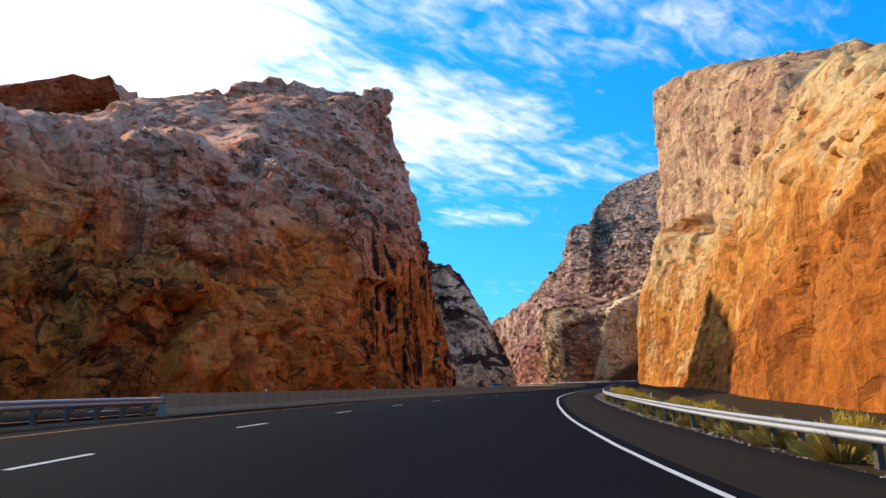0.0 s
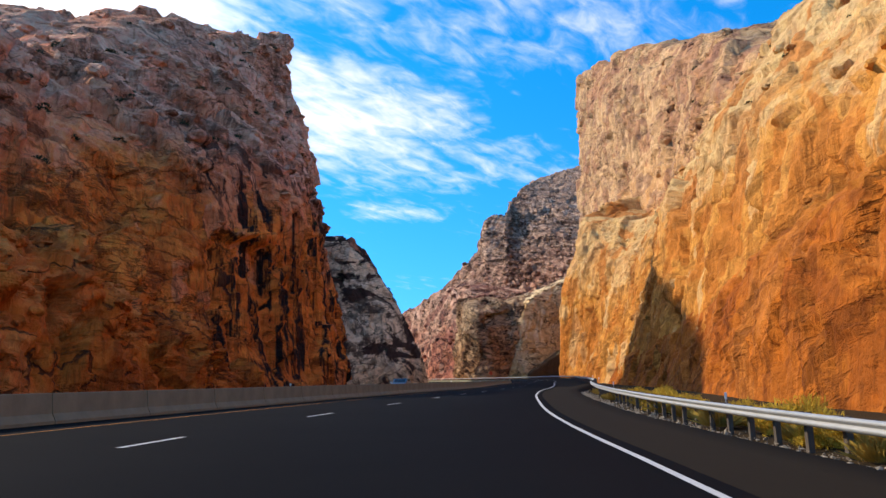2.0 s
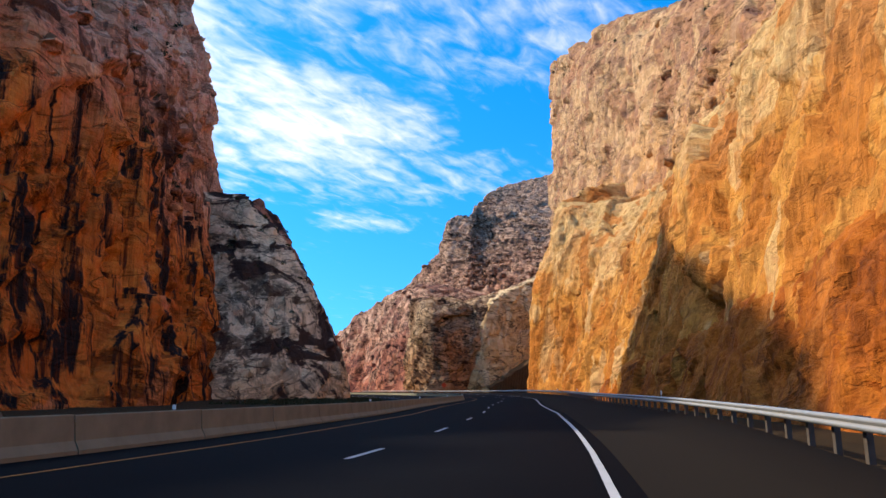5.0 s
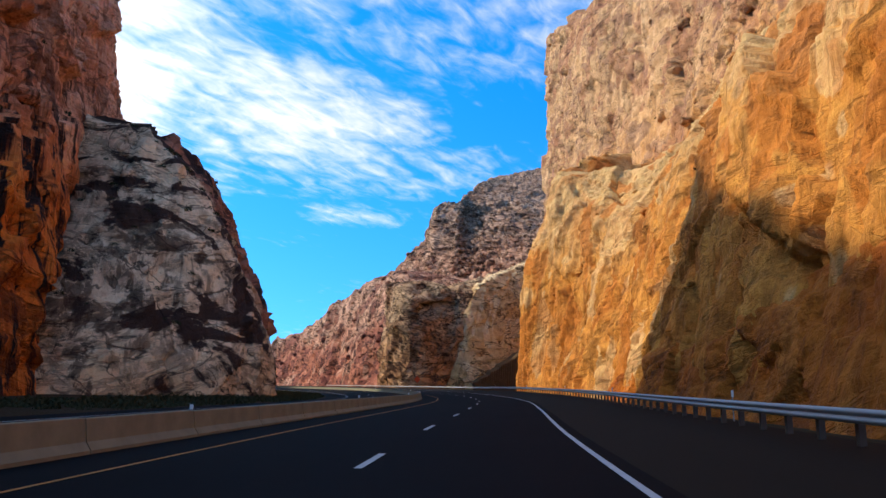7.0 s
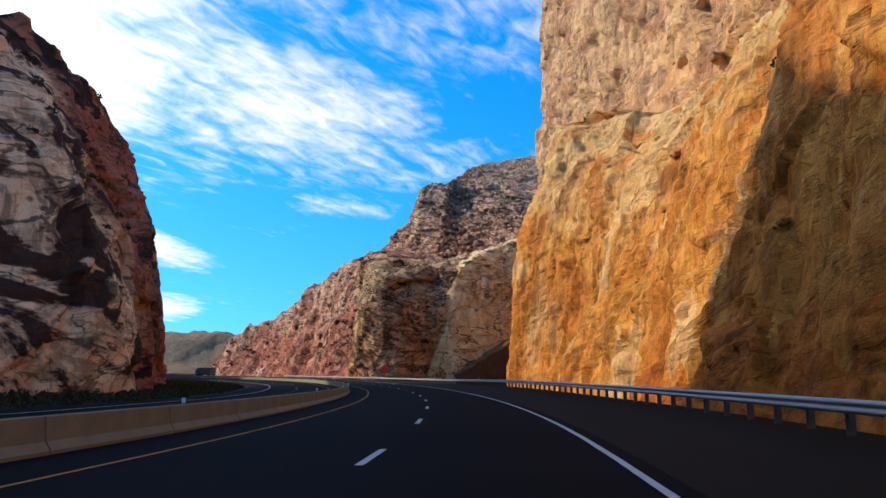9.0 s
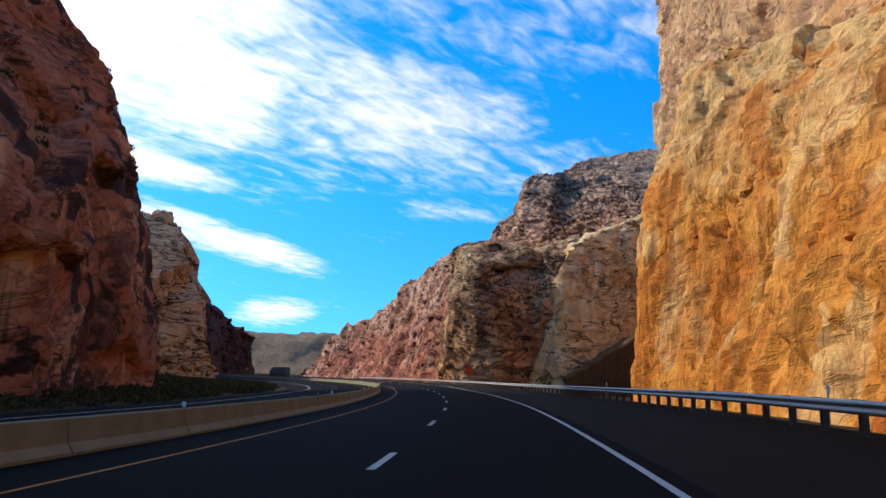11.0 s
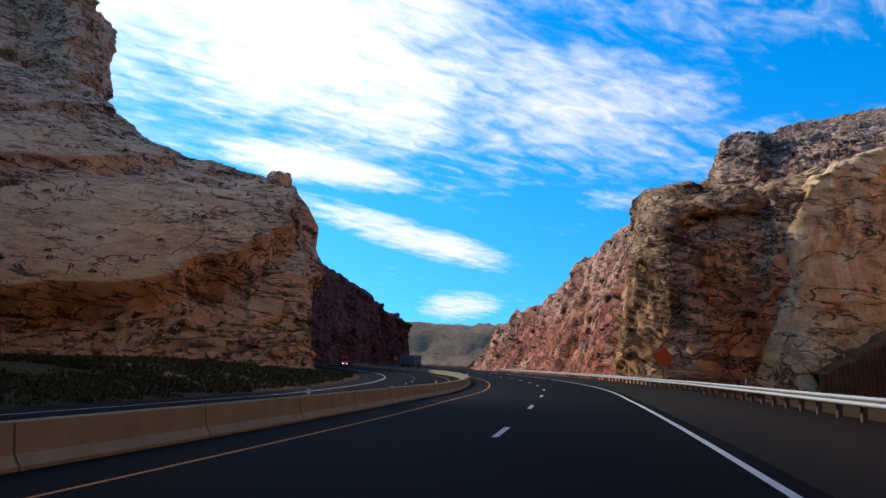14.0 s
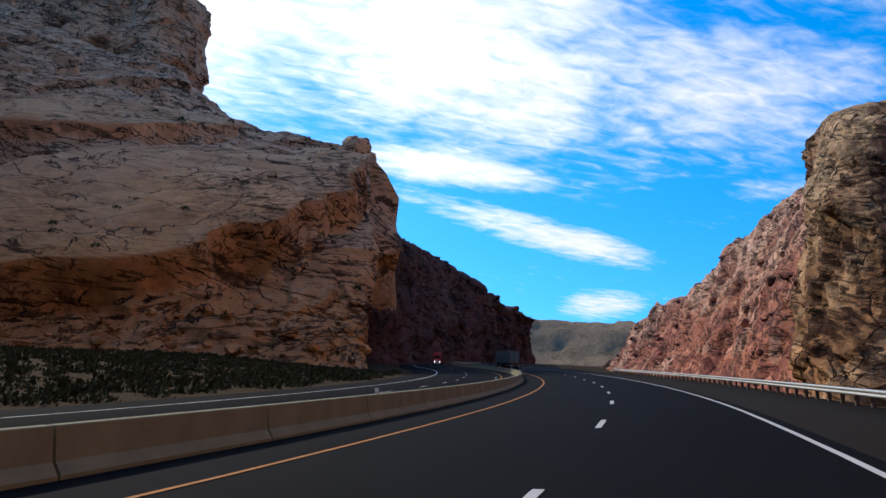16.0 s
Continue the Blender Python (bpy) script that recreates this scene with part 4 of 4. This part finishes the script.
def gravel():
    """Loose stones along the outer edge of the shoulder."""
    r = np.random.default_rng(77)
    bm = bmesh.new()
    bmesh.ops.create_icosphere(bm, subdivisions=1, radius=0.5)
    base_v = np.array([w.co[:] for w in bm.verts])
    tri = np.array([[w.index for w in f.verts] for f in bm.faces])
    bm.free()
    n = 6000
    t = r.uniform(-0.4, 5.6, n)
    off = RIGHT(t) + 3.7 + np.abs(r.normal(0, 0.8, n))
    p = surf(t, off, 0.0)
    p[:, 2] -= 0.02 + 0.16 * np.clip((off - RIGHT(t) - 3.7) / 0.4, 0, 1)
    size = 0.035 + 0.12 * r.uniform(0, 1, n) ** 4
    V = base_v[None] * (size[:, None, None] * r.uniform(0.6, 1.3, (n, 1, 3))) * (1 + 0.25 * r.normal(0, 1, (n, len(base_v), 1)))
    V = V + p[:, None]
    F = tri[None] + (np.arange(n) * len(base_v))[:, None, None]
    me = bpy.data.meshes.new("gravel")
    me.from_pydata(V.reshape(-1, 3).tolist(), [], F.reshape(-1, 3).tolist())
    me.materials.append(plain("pale_gravel", (0.30, 0.24, 0.17), 0.9, 0, 0.35, 3.0))
    tagged(new("gravel", me), "pale loose gravel along the shoulder's edge", "gravel", kind="stuff")


gravel()


def scatter(name, label, category, source, count, size, mat, zmin, zmax, slope=0.45, seed=3, leafy=True):
    """Many small shrubs or boulders on the flatter parts of a cliff, joined as one object."""
    r = np.random.default_rng(seed)
    me = bpy.data.objects[source].data
    n = len(me.polygons)
    C, Nn = np.empty(n * 3, np.float32), np.empty(n * 3, np.float32)
    me.polygons.foreach_get("center", C)
    me.polygons.foreach_get("normal", Nn)
    C, Nn = C.reshape(-1, 3), Nn.reshape(-1, 3)
    ok = np.flatnonzero((np.abs(Nn[:, 2]) > slope) & (C[:, 2] > zmin) & (C[:, 2] < zmax))
    if not len(ok):
        return
    ids = r.choice(ok, min(count, len(ok)), replace=False)
    VV, FF, base = [], [], 0
    if leafy:
        shapes = [dome(90, 0.5, 0.2, 0.05, 60 + i) for i in range(4)]
    else:
        shapes = []
        for i in range(6):
            bm = bmesh.new()
            bmesh.ops.create_icosphere(bm, subdivisions=2, radius=0.6)
            v = np.array([w.co[:] for w in bm.verts])
            v = v * (1 + 0.45 * facets(v * 1.6 + 11 * i, 90 + i))[:, None] * np.array((1.2, 0.9, 0.7))
            shapes.append((v, [tuple(w.index for w in f.verts) for f in bm.faces]))
            bm.free()
    for q in ids:
        V, F = shapes[r.integers(len(shapes))]
        sc = size * r.uniform(0.35, 1.3) ** (1.0 if leafy else 1.6)
        a = r.uniform(0, 2 * np.pi)
        R = np.array(((np.cos(a), -np.sin(a), 0), (np.sin(a), np.cos(a), 0), (0, 0, 1)))
        VV.append(V @ R.T * sc + C[q] + (0, 0, -0.05 if leafy else 0.1 * sc))
        FF += [tuple(x + base for x in f) for f in F]
        base += len(V)
    me = bpy.data.meshes.new(name)
    me.from_pydata(np.concatenate(VV).tolist(), [], FF)
    me.materials.append(mat)
    tagged(new(name, me), label, category, kind="stuff")


scatter("desert_scrub", "grey-green scrub dotted over the red cliff", "shrubs", "cliff_left", 240, 2.4, M_SAGE, 30, 160, 0.5, 3)
scatter("desert_scrub", "grey-green scrub on the cream buttress", "shrubs", "cliff_left_shoulder", 130, 1.7, M_SAGE, 8, 70, 0.45, 4)
scatter("desert_scrub", "grey-green scrub on the road cut's ledges", "shrubs", "cliff_right", 90, 1.8, M_SAGE, 16, 120, 0.5, 5)
scatter("desert_scrub", "grey-green scrub on the upper cliff", "shrubs", "cliff_right_crown", 60, 2.6, M_SAGE, 40, 240, 0.5, 6)
scatter("desert_scrub", "grey-green scrub on the slab cliff", "shrubs", "cliff_left_bend", 70, 2.2, M_SAGE, 14, 100, 0.55, 7)
scatter("desert_scrub", "grey-green scrub on the ridge", "shrubs", "cliff_left_bend_crown", 160, 2.8, M_SAGE, 40, 260, 0.4, 8)
scatter("desert_scrub", "grey-green scrub on the talus mountainside", "shrubs", "slope_right_upper", 300, 2.8, M_SAGE, 20, 260, 0.3, 9)
scatter("desert_scrub", "dark scrub on the brown hillside", "shrubs", "hill_left_far", 160, 2.2, M_SAGE, 6, 60, 0.3, 10)
scatter("desert_scrub", "dark scrub on the bluff", "shrubs", "cliff_right_bend", 90, 1.8, M_SAGE, 10, 100, 0.45, 11)
scatter("loose_rocks", "broken red blocks lying on the bench", "rocks", "rock_bench_left", 420, 1.5, M_BENCH, 8, 40, 0.55, 12, False)
scatter("loose_rocks", "fallen grey blocks on the talus mountainside", "rocks", "slope_right_upper", 1200, 4.2, M_TALUS, 10, 260, 0.25, 13, False)
scatter("loose_rocks", "fallen pinkish blocks on the red slope", "rocks", "slope_right_far", 220, 3.0, M_PINK, 2, 100, 0.25, 14, False)
scatter("loose_rocks", "fallen tan blocks at the slab cliff's foot", "rocks", "cliff_left_bend", 260, 1.9, M_SLAB, 0, 13, 0.3, 15, False)
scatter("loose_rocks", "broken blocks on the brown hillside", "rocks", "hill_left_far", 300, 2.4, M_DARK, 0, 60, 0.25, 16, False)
scatter("loose_rocks", "weathered blocks on the upper cliff", "rocks", "cliff_right_crown", 110, 3.6, M_CROWN, 40, 240, 0.5, 17, False)
scatter("loose_rocks", "broken orange blocks on the road cut's ledges", "rocks", "cliff_right", 140, 2.2, M_RIGHT, 14, 120, 0.55, 18, False)
scatter("loose_rocks", "weathered blocks on the red cliff", "rocks", "cliff_left", 420, 2.6, M_LEFT, 30, 170, 0.5, 19, False)


def boulder(label, at, size, mat, seed, rugged=1.0):
    """A single rounded block weathered out of the rim."""
    bm = bmesh.new()
    bmesh.ops.create_icosphere(bm, subdivisions=4, radius=1.0)
    v = np.array([w.co[:] for w in bm.verts])
    r = 1 + rugged * (0.30 * facets(v * 1.3 + seed * 3.7, seed) + 0.10 * facets(v * 3.6 + seed, seed + 1)) + 0.05 * fbm(v * 5, 2, seed) + (1 - rugged) * 0.12 * fbm(v * 1.7, 3, seed)
    v = v * r[:, None] * np.array(size) + np.array(at)
    for w, c in zip(bm.verts, v):
        w.co = c
    ob = part("boulder", bm, mat)
    ob.data.polygons.foreach_set("use_smooth", np.ones(len(ob.data.polygons), dtype=bool))
    tagged(ob, label, "boulder")


boulder("rounded tan boulder standing on the slab cliff's rim", (-24, 579, 66), (5.5, 5.0, 6.5), M_SLAB, 3)
boulder("tan sandstone knob overhanging the red cliff's corner", (-17, 368, 157), (8, 7, 9), M_LEFT, 5)
boulder("blocky tan knob on the red cliff's rim", (-34, 366, 153), (11, 8, 7), M_LEFT, 8)


def grooved_cut():
    """The dark drilled face left at the foot of the pale slab, its top rising to one side."""
    us, vs = np.linspace(0, 1, 140), np.linspace(0, 1, 24)
    U, W = np.meshgrid(us, vs, indexing="ij")
    X = 138.5 + 25.5 * U
    top = 2.5 + 16.0 * U + 0.6 * vnoise(np.stack([U * 14, U * 0, U * 0], -1), 5)
    Z = -4 + (top + 4) * np.clip(W / 0.85, 0, 1)
    groove = np.abs(np.sin(U * 27 * np.pi)) ** 0.5
    Y = 495.5 + 0.10 * Z - 0.9 * groove + 0.35 * vnoise(np.stack([X * 0.5, Z * 0.3, Z * 0], -1), 8)
    back = np.clip((W - 0.85) / 0.15, 0, 1)
    Y = Y + 9 * back
    ob = part("grooved_rock_cut", grid_mesh("grooved_rock_cut", np.stack([X, Y, Z + 0.5 * back], -1)), M_DARKCUT)
    tagged(ob, "dark brown drilled rock face with vertical grooves below the pale slab", "rock face", kind="structure")


M_DARKCUT = plain("dark_drilled_rock", (0.13, 0.075, 0.035), 0.9, 0, 0.3, 0.8, 0.05, spec=0.1)
grooved_cut()


# low dark scrub on the flat ground between the far carriageway and the slab cliff
def meadow():
    r = np.random.default_rng(31)
    shapes = [dome(70, 0.5, 0.2, 0.05, 80 + i) for i in range(4)]
    VV, FF, base = [], [], 0
    for i in range(8000):
        t, off = r.uniform(9, 24), -r.uniform(27.5, 75)
        p, rt, _ = on_road([t])
        xy = p[0] + rt[0] * off
        if xy[1] > 484 + 0.4 * xy[0] or (xy[1] < 400 and off < -45):
            continue
        V, F = shapes[i % 4]
        sc = r.uniform(0.7, 2.2)
        VV.append(V * sc + (*xy, -0.4 - float(bank(t)) * -26 * np.clip((60 + off) / 25, 0, 1)))
        FF += [tuple(x + base for x in f) for f in F]
        base += len(V)
    me = bpy.data.meshes.new("meadow_scrub")
    me.from_pydata(np.concatenate(VV).tolist(), [], FF)
    me.materials.append(M_SAGE)
    tagged(new("meadow_scrub", me), "low olive scrub on the flat verge", "shrubs", kind="stuff")


meadow()


# ---- markers ----
M_REFLECT = plain("white_reflector_plastic", (0.75, 0.75, 0.72), 0.4)
M_AMBER = plain("orange_sign_sheeting", (0.70, 0.26, 0.03), 0.5)


def marker():
    top = thing("barrier_reflector", "small white reflector on top of the median barrier", "reflector", group="barrier reflectors")
    part("bracket", box(bmesh.new(), -0.03, 0.03, -0.02, 0.02, 0, 0.06, 0.004), M_STEEL, top)
    part("lens", box(bmesh.new(), -0.06, 0.06, -0.03, -0.005, 0.05, 0.19, 0.006), M_REFLECT, top, "white reflective lens")
    return top


first = marker()
first.matrix_basis = at_road(1.9, float(BARRIER(1.9)), 0.76 * float(np.interp(1.9, [4.0, 8.0], [1.45, 1.05])))
for k in range(1, 22):
    t = 1.9 + k * 1.0
    copy_thing(first, at_road(t, float(BARRIER(t)), 0.76 * float(np.interp(t, [4.0, 8.0], [1.45, 1.05]))))


def delineator():
    top = thing("delineator_post", "slim white delineator post behind the guardrail", "post", group="delineators")
    part("stake", box(bmesh.new(), -0.02, 0.02, -0.012, 0.012, -0.5, 1.0, 0.004), M_STEEL, top, "grey metal stake")
    part("plate", box(bmesh.new(), -0.04, 0.04, -0.03, -0.016, 0.82, 1.05, 0.004), M_REFLECT, top, "white reflector plate")
    return top


first = delineator()
first.matrix_basis = at_road(0.55, float(RAIL(0.55)) + 0.7)
for k in range(1, 14):
    t = 0.55 + k * 1.25
    copy_thing(first, at_road(t, float(RAIL(t)) + 0.7, float(LIFT(t))))


# ---- vehicles ----
M_TRAILER = plain("dull_teal_trailer_panel", (0.10, 0.15, 0.16), 0.55, 0, 0.12, 0.8)
M_CHASSIS = plain("black_chassis", (0.015, 0.015, 0.016), 0.6)
M_RED = plain("red_truck_paint", (0.45, 0.02, 0.02), 0.3, 0, 0.06, 0.6)
M_CAR = plain("dark_teal_car_paint", (0.10, 0.16, 0.18), 0.3, 0.3, 0.06, 0.6)
M_GLASS = plain("dark_vehicle_glass", (0.02, 0.025, 0.03), 0.08)
M_TAIL = plain("red_tail_lamp", (0.5, 0.01, 0.01), 0.3)
M_LAMP = plain("lit_headlamp", (1.0, 0.95, 0.85), 0.3, 0, 0.0, 1.0, 0.0, 6.0)


def wheel_mesh(radius, width):
    bm = bmesh.new()
    bmesh.ops.create_cone(bm, cap_ends=True, segments=24, radius1=radius, radius2=radius, depth=width,
                          matrix=Matrix.Rotation(radians(90), 4, "Y"))
    bmesh.ops.bevel(bm, geom=[e for e in bm.edges if abs(e.verts[0].co.x - e.verts[1].co.x) < 1e-4], offset=width * 0.12, segments=2, affect="EDGES")
    return bm


def rim_mesh(radius, width):
    bm = bmesh.new()
    bmesh.ops.create_cone(bm, cap_ends=True, segments=20, radius1=radius, radius2=radius * 0.7, depth=width, matrix=Matrix.Rotation(radians(90), 4, "Y"))
    return bm


def add_wheel(top, x, y, radius, width):
    w = part("wheel", wheel_mesh(radius, width), M_RUBBER, top, "black tyre")
    w.location = (x, y, radius)
    r = part("rim", rim_mesh(radius * 0.55, width * 1.04), M_STEEL, w, "steel rim")
    return w


def box_truck(name, label, body_mat, cab_mat, at, lights=False):
    """A tractor and box trailer; +y is forward."""
    top = thing(name, label, "truck", at)
    part("trailer_box", box(bmesh.new(), -1.3, 1.3, -7.0, 5.2, 1.15, 4.05, 0.05), body_mat, top)
    for x in (-0.64, 0.64):
        part("rear_door", box(bmesh.new(), x - 0.61, x + 0.61, -7.03, -6.99, 1.25, 3.95, 0.01), body_mat, top)
        part("door_bar", box(bmesh.new(), x - 0.02, x + 0.02, -7.06, -7.03, 1.2, 3.95, 0.005), M_STEEL, top, "galvanised locking bar")
        part("tail_lamp", box(bmesh.new(), x * 1.7 - 0.12, x * 1.7 + 0.12, -7.04, -6.98, 0.95, 1.08, 0.01), M_TAIL, top, "red lamp")
    part("underframe", box(bmesh.new(), -1.15, 1.15, -6.9, 7.4, 0.85, 1.13, 0.03), M_CHASSIS, top)
    part("underride_bar", box(bmesh.new(), -1.1, 1.1, -7.0, -6.9, 0.5, 0.62, 0.01), M_STEEL, top)
    cab = part("cab", box(bmesh.new(), -1.2, 1.2, 5.7, 8.4, 0.75, 3.2, 0.18), cab_mat, top)
    part("windscreen", box(bmesh.new(), -1.02, 1.02, 8.36, 8.43, 2.1, 2.95, 0.02), M_GLASS, cab)
    part("wind_deflector", box(bmesh.new(), -1.1, 1.1, 5.75, 7.4, 3.18, 3.9, 0.2), cab_mat, cab)
    hood = part("hood", box(bmesh.new(), -0.95, 0.95, 8.35, 9.7, 0.7, 1.95, 0.15), cab_mat, cab)
    part("grille", box(bmesh.new(), -0.5, 0.5, 9.66, 9.73, 0.85, 1.75, 0.02), M_STEEL, top, "bright metal grille")
    part("bumper", box(bmesh.new(), -1.15, 1.15, 9.5, 9.85, 0.4, 0.72, 0.05), M_STEEL, top, "bright metal bumper")
    for x in (-0.78, 0.78):
        part("headlight", box(bmesh.new(), x - 0.14, x + 0.14, 9.66, 9.75, 0.9, 1.12, 0.03), M_LAMP if lights else M_REFLECT, top, "round headlight")
        part("mirror", box(bmesh.new(), x * 1.75 - 0.05, x * 1.75 + 0.05, 8.0, 8.2, 2.1, 2.7, 0.02), M_CHASSIS, cab)
    for y in (-5.8, -4.5, 5.6, 6.9, 9.0):
        for x in (-1.0, 1.0):
            add_wheel(top, x, y, 0.5, 0.5 if y < 8 else 0.3)
    return top


box_truck("semi_truck", "teal-grey box trailer truck driving ahead on the highway", M_TRAILER, M_TRAILER, at_road(23.4, -0.2))
box_truck("semi_truck", "red truck with lit headlights on the opposite carriageway", M_RED, M_RED, at_road(25.8, float(BARRIER(25.8)) - 5.0, 0.0, 180.0), True)


def car(at):
    top = thing("car", "dark teal car on the opposite carriageway behind the barrier", "car", at)
    bm = bmesh.new()
    side = [(-2.3, 0.35), (-2.35, 0.75), (-2.2, 0.98), (-1.6, 1.05), (-1.1, 1.55), (0.5, 1.6), (1.15, 1.1), (2.1, 0.95), (2.35, 0.7), (2.3, 0.35)]
    rows = [[bm.verts.new((x * (1 - 0.12 * max(0, z - 0.9)), y, z)) for y, z in side] for x in (-0.95, -0.5, 0.5, 0.95)]
    for a, b in zip(rows, rows[1:]):
        for i in range(len(side)):
            j = (i + 1) % len(side)
            bm.faces.new((a[i], a[j], b[j], b[i]))
    bm.faces.new(rows[0])
    bm.faces.new(rows[-1][::-1])
    bmesh.ops.recalc_face_normals(bm, faces=bm.faces)
    bmesh.ops.bevel(bm, geom=list(bm.edges), offset=0.05, segments=2, affect="EDGES")
    body = part("body", bm, M_CAR, top)
    bm = box(bmesh.new(), -0.72, 0.72, -0.02, 0.02, -0.26, 0.26, 0.01)
    ws = part("windscreen", bm, M_GLASS, top)
    ws.matrix_basis = pose(0, 0.86, 1.37, 52, 0, 0)
    for x in (-0.93, 0.93):
        part("side_window", box(bmesh.new(), x * 0.955 - 0.02, x * 0.955 + 0.02, -1.0, 0.4, 1.14, 1.5, 0.01), M_GLASS, top)
        part("headlight", box(bmesh.new(), x * 0.72 - 0.15, x * 0.72 + 0.15, 2.26, 2.36, 0.68, 0.84, 0.03), M_REFLECT, top, "clear headlight")
        for y in (-1.45, 1.45):
            add_wheel(top, x * 0.92, y, 0.34, 0.24)
    return top


car(at_road(5.75, float(BARRIER(5.75)) - 5.6, 0.0, 180.0))


def sign(label, at, half, height, mat):
    """A diamond panel with a rim and two braces behind, bolted to a square post."""
    top = thing("warning_sign", label, "sign", at)
    turn = Matrix.Rotation(radians(45), 3, "Y")
    bm = box(bmesh.new(), -half, half, -0.012, 0.012, -half, half, 0.004)
    bmesh.ops.rotate(bm, verts=bm.verts, cent=(0, 0, 0), matrix=turn)
    panel = part("panel", bm, mat, top)
    panel.location = (0, -0.07, height)
    for z in (-0.3, 0.3):
        part("brace", box(bmesh.new(), -half * 0.9, half * 0.9, 0.012, 0.045, z * half - 0.03, z * half + 0.03), M_STEEL, panel, "galvanised brace")
    part("post", box(bmesh.new(), -0.06, 0.06, -0.055, 0.055, -1.0, height + half * 0.5, 0.008), M_POST, top)
    return top


M_REDSIGN = plain("faded_red_sign_sheeting", (0.50, 0.065, 0.02), 0.5)
sign("orange diamond warning sign on a post beside the highway", at_road(29.5, 9.5), 0.75, 3.0, M_AMBER)
sign("large dull red diamond sign on a post behind the guardrail", pose(94.0, 414.0, -0.2, 0, 0, 14), 0.9, 3.7, M_REDSIGN)
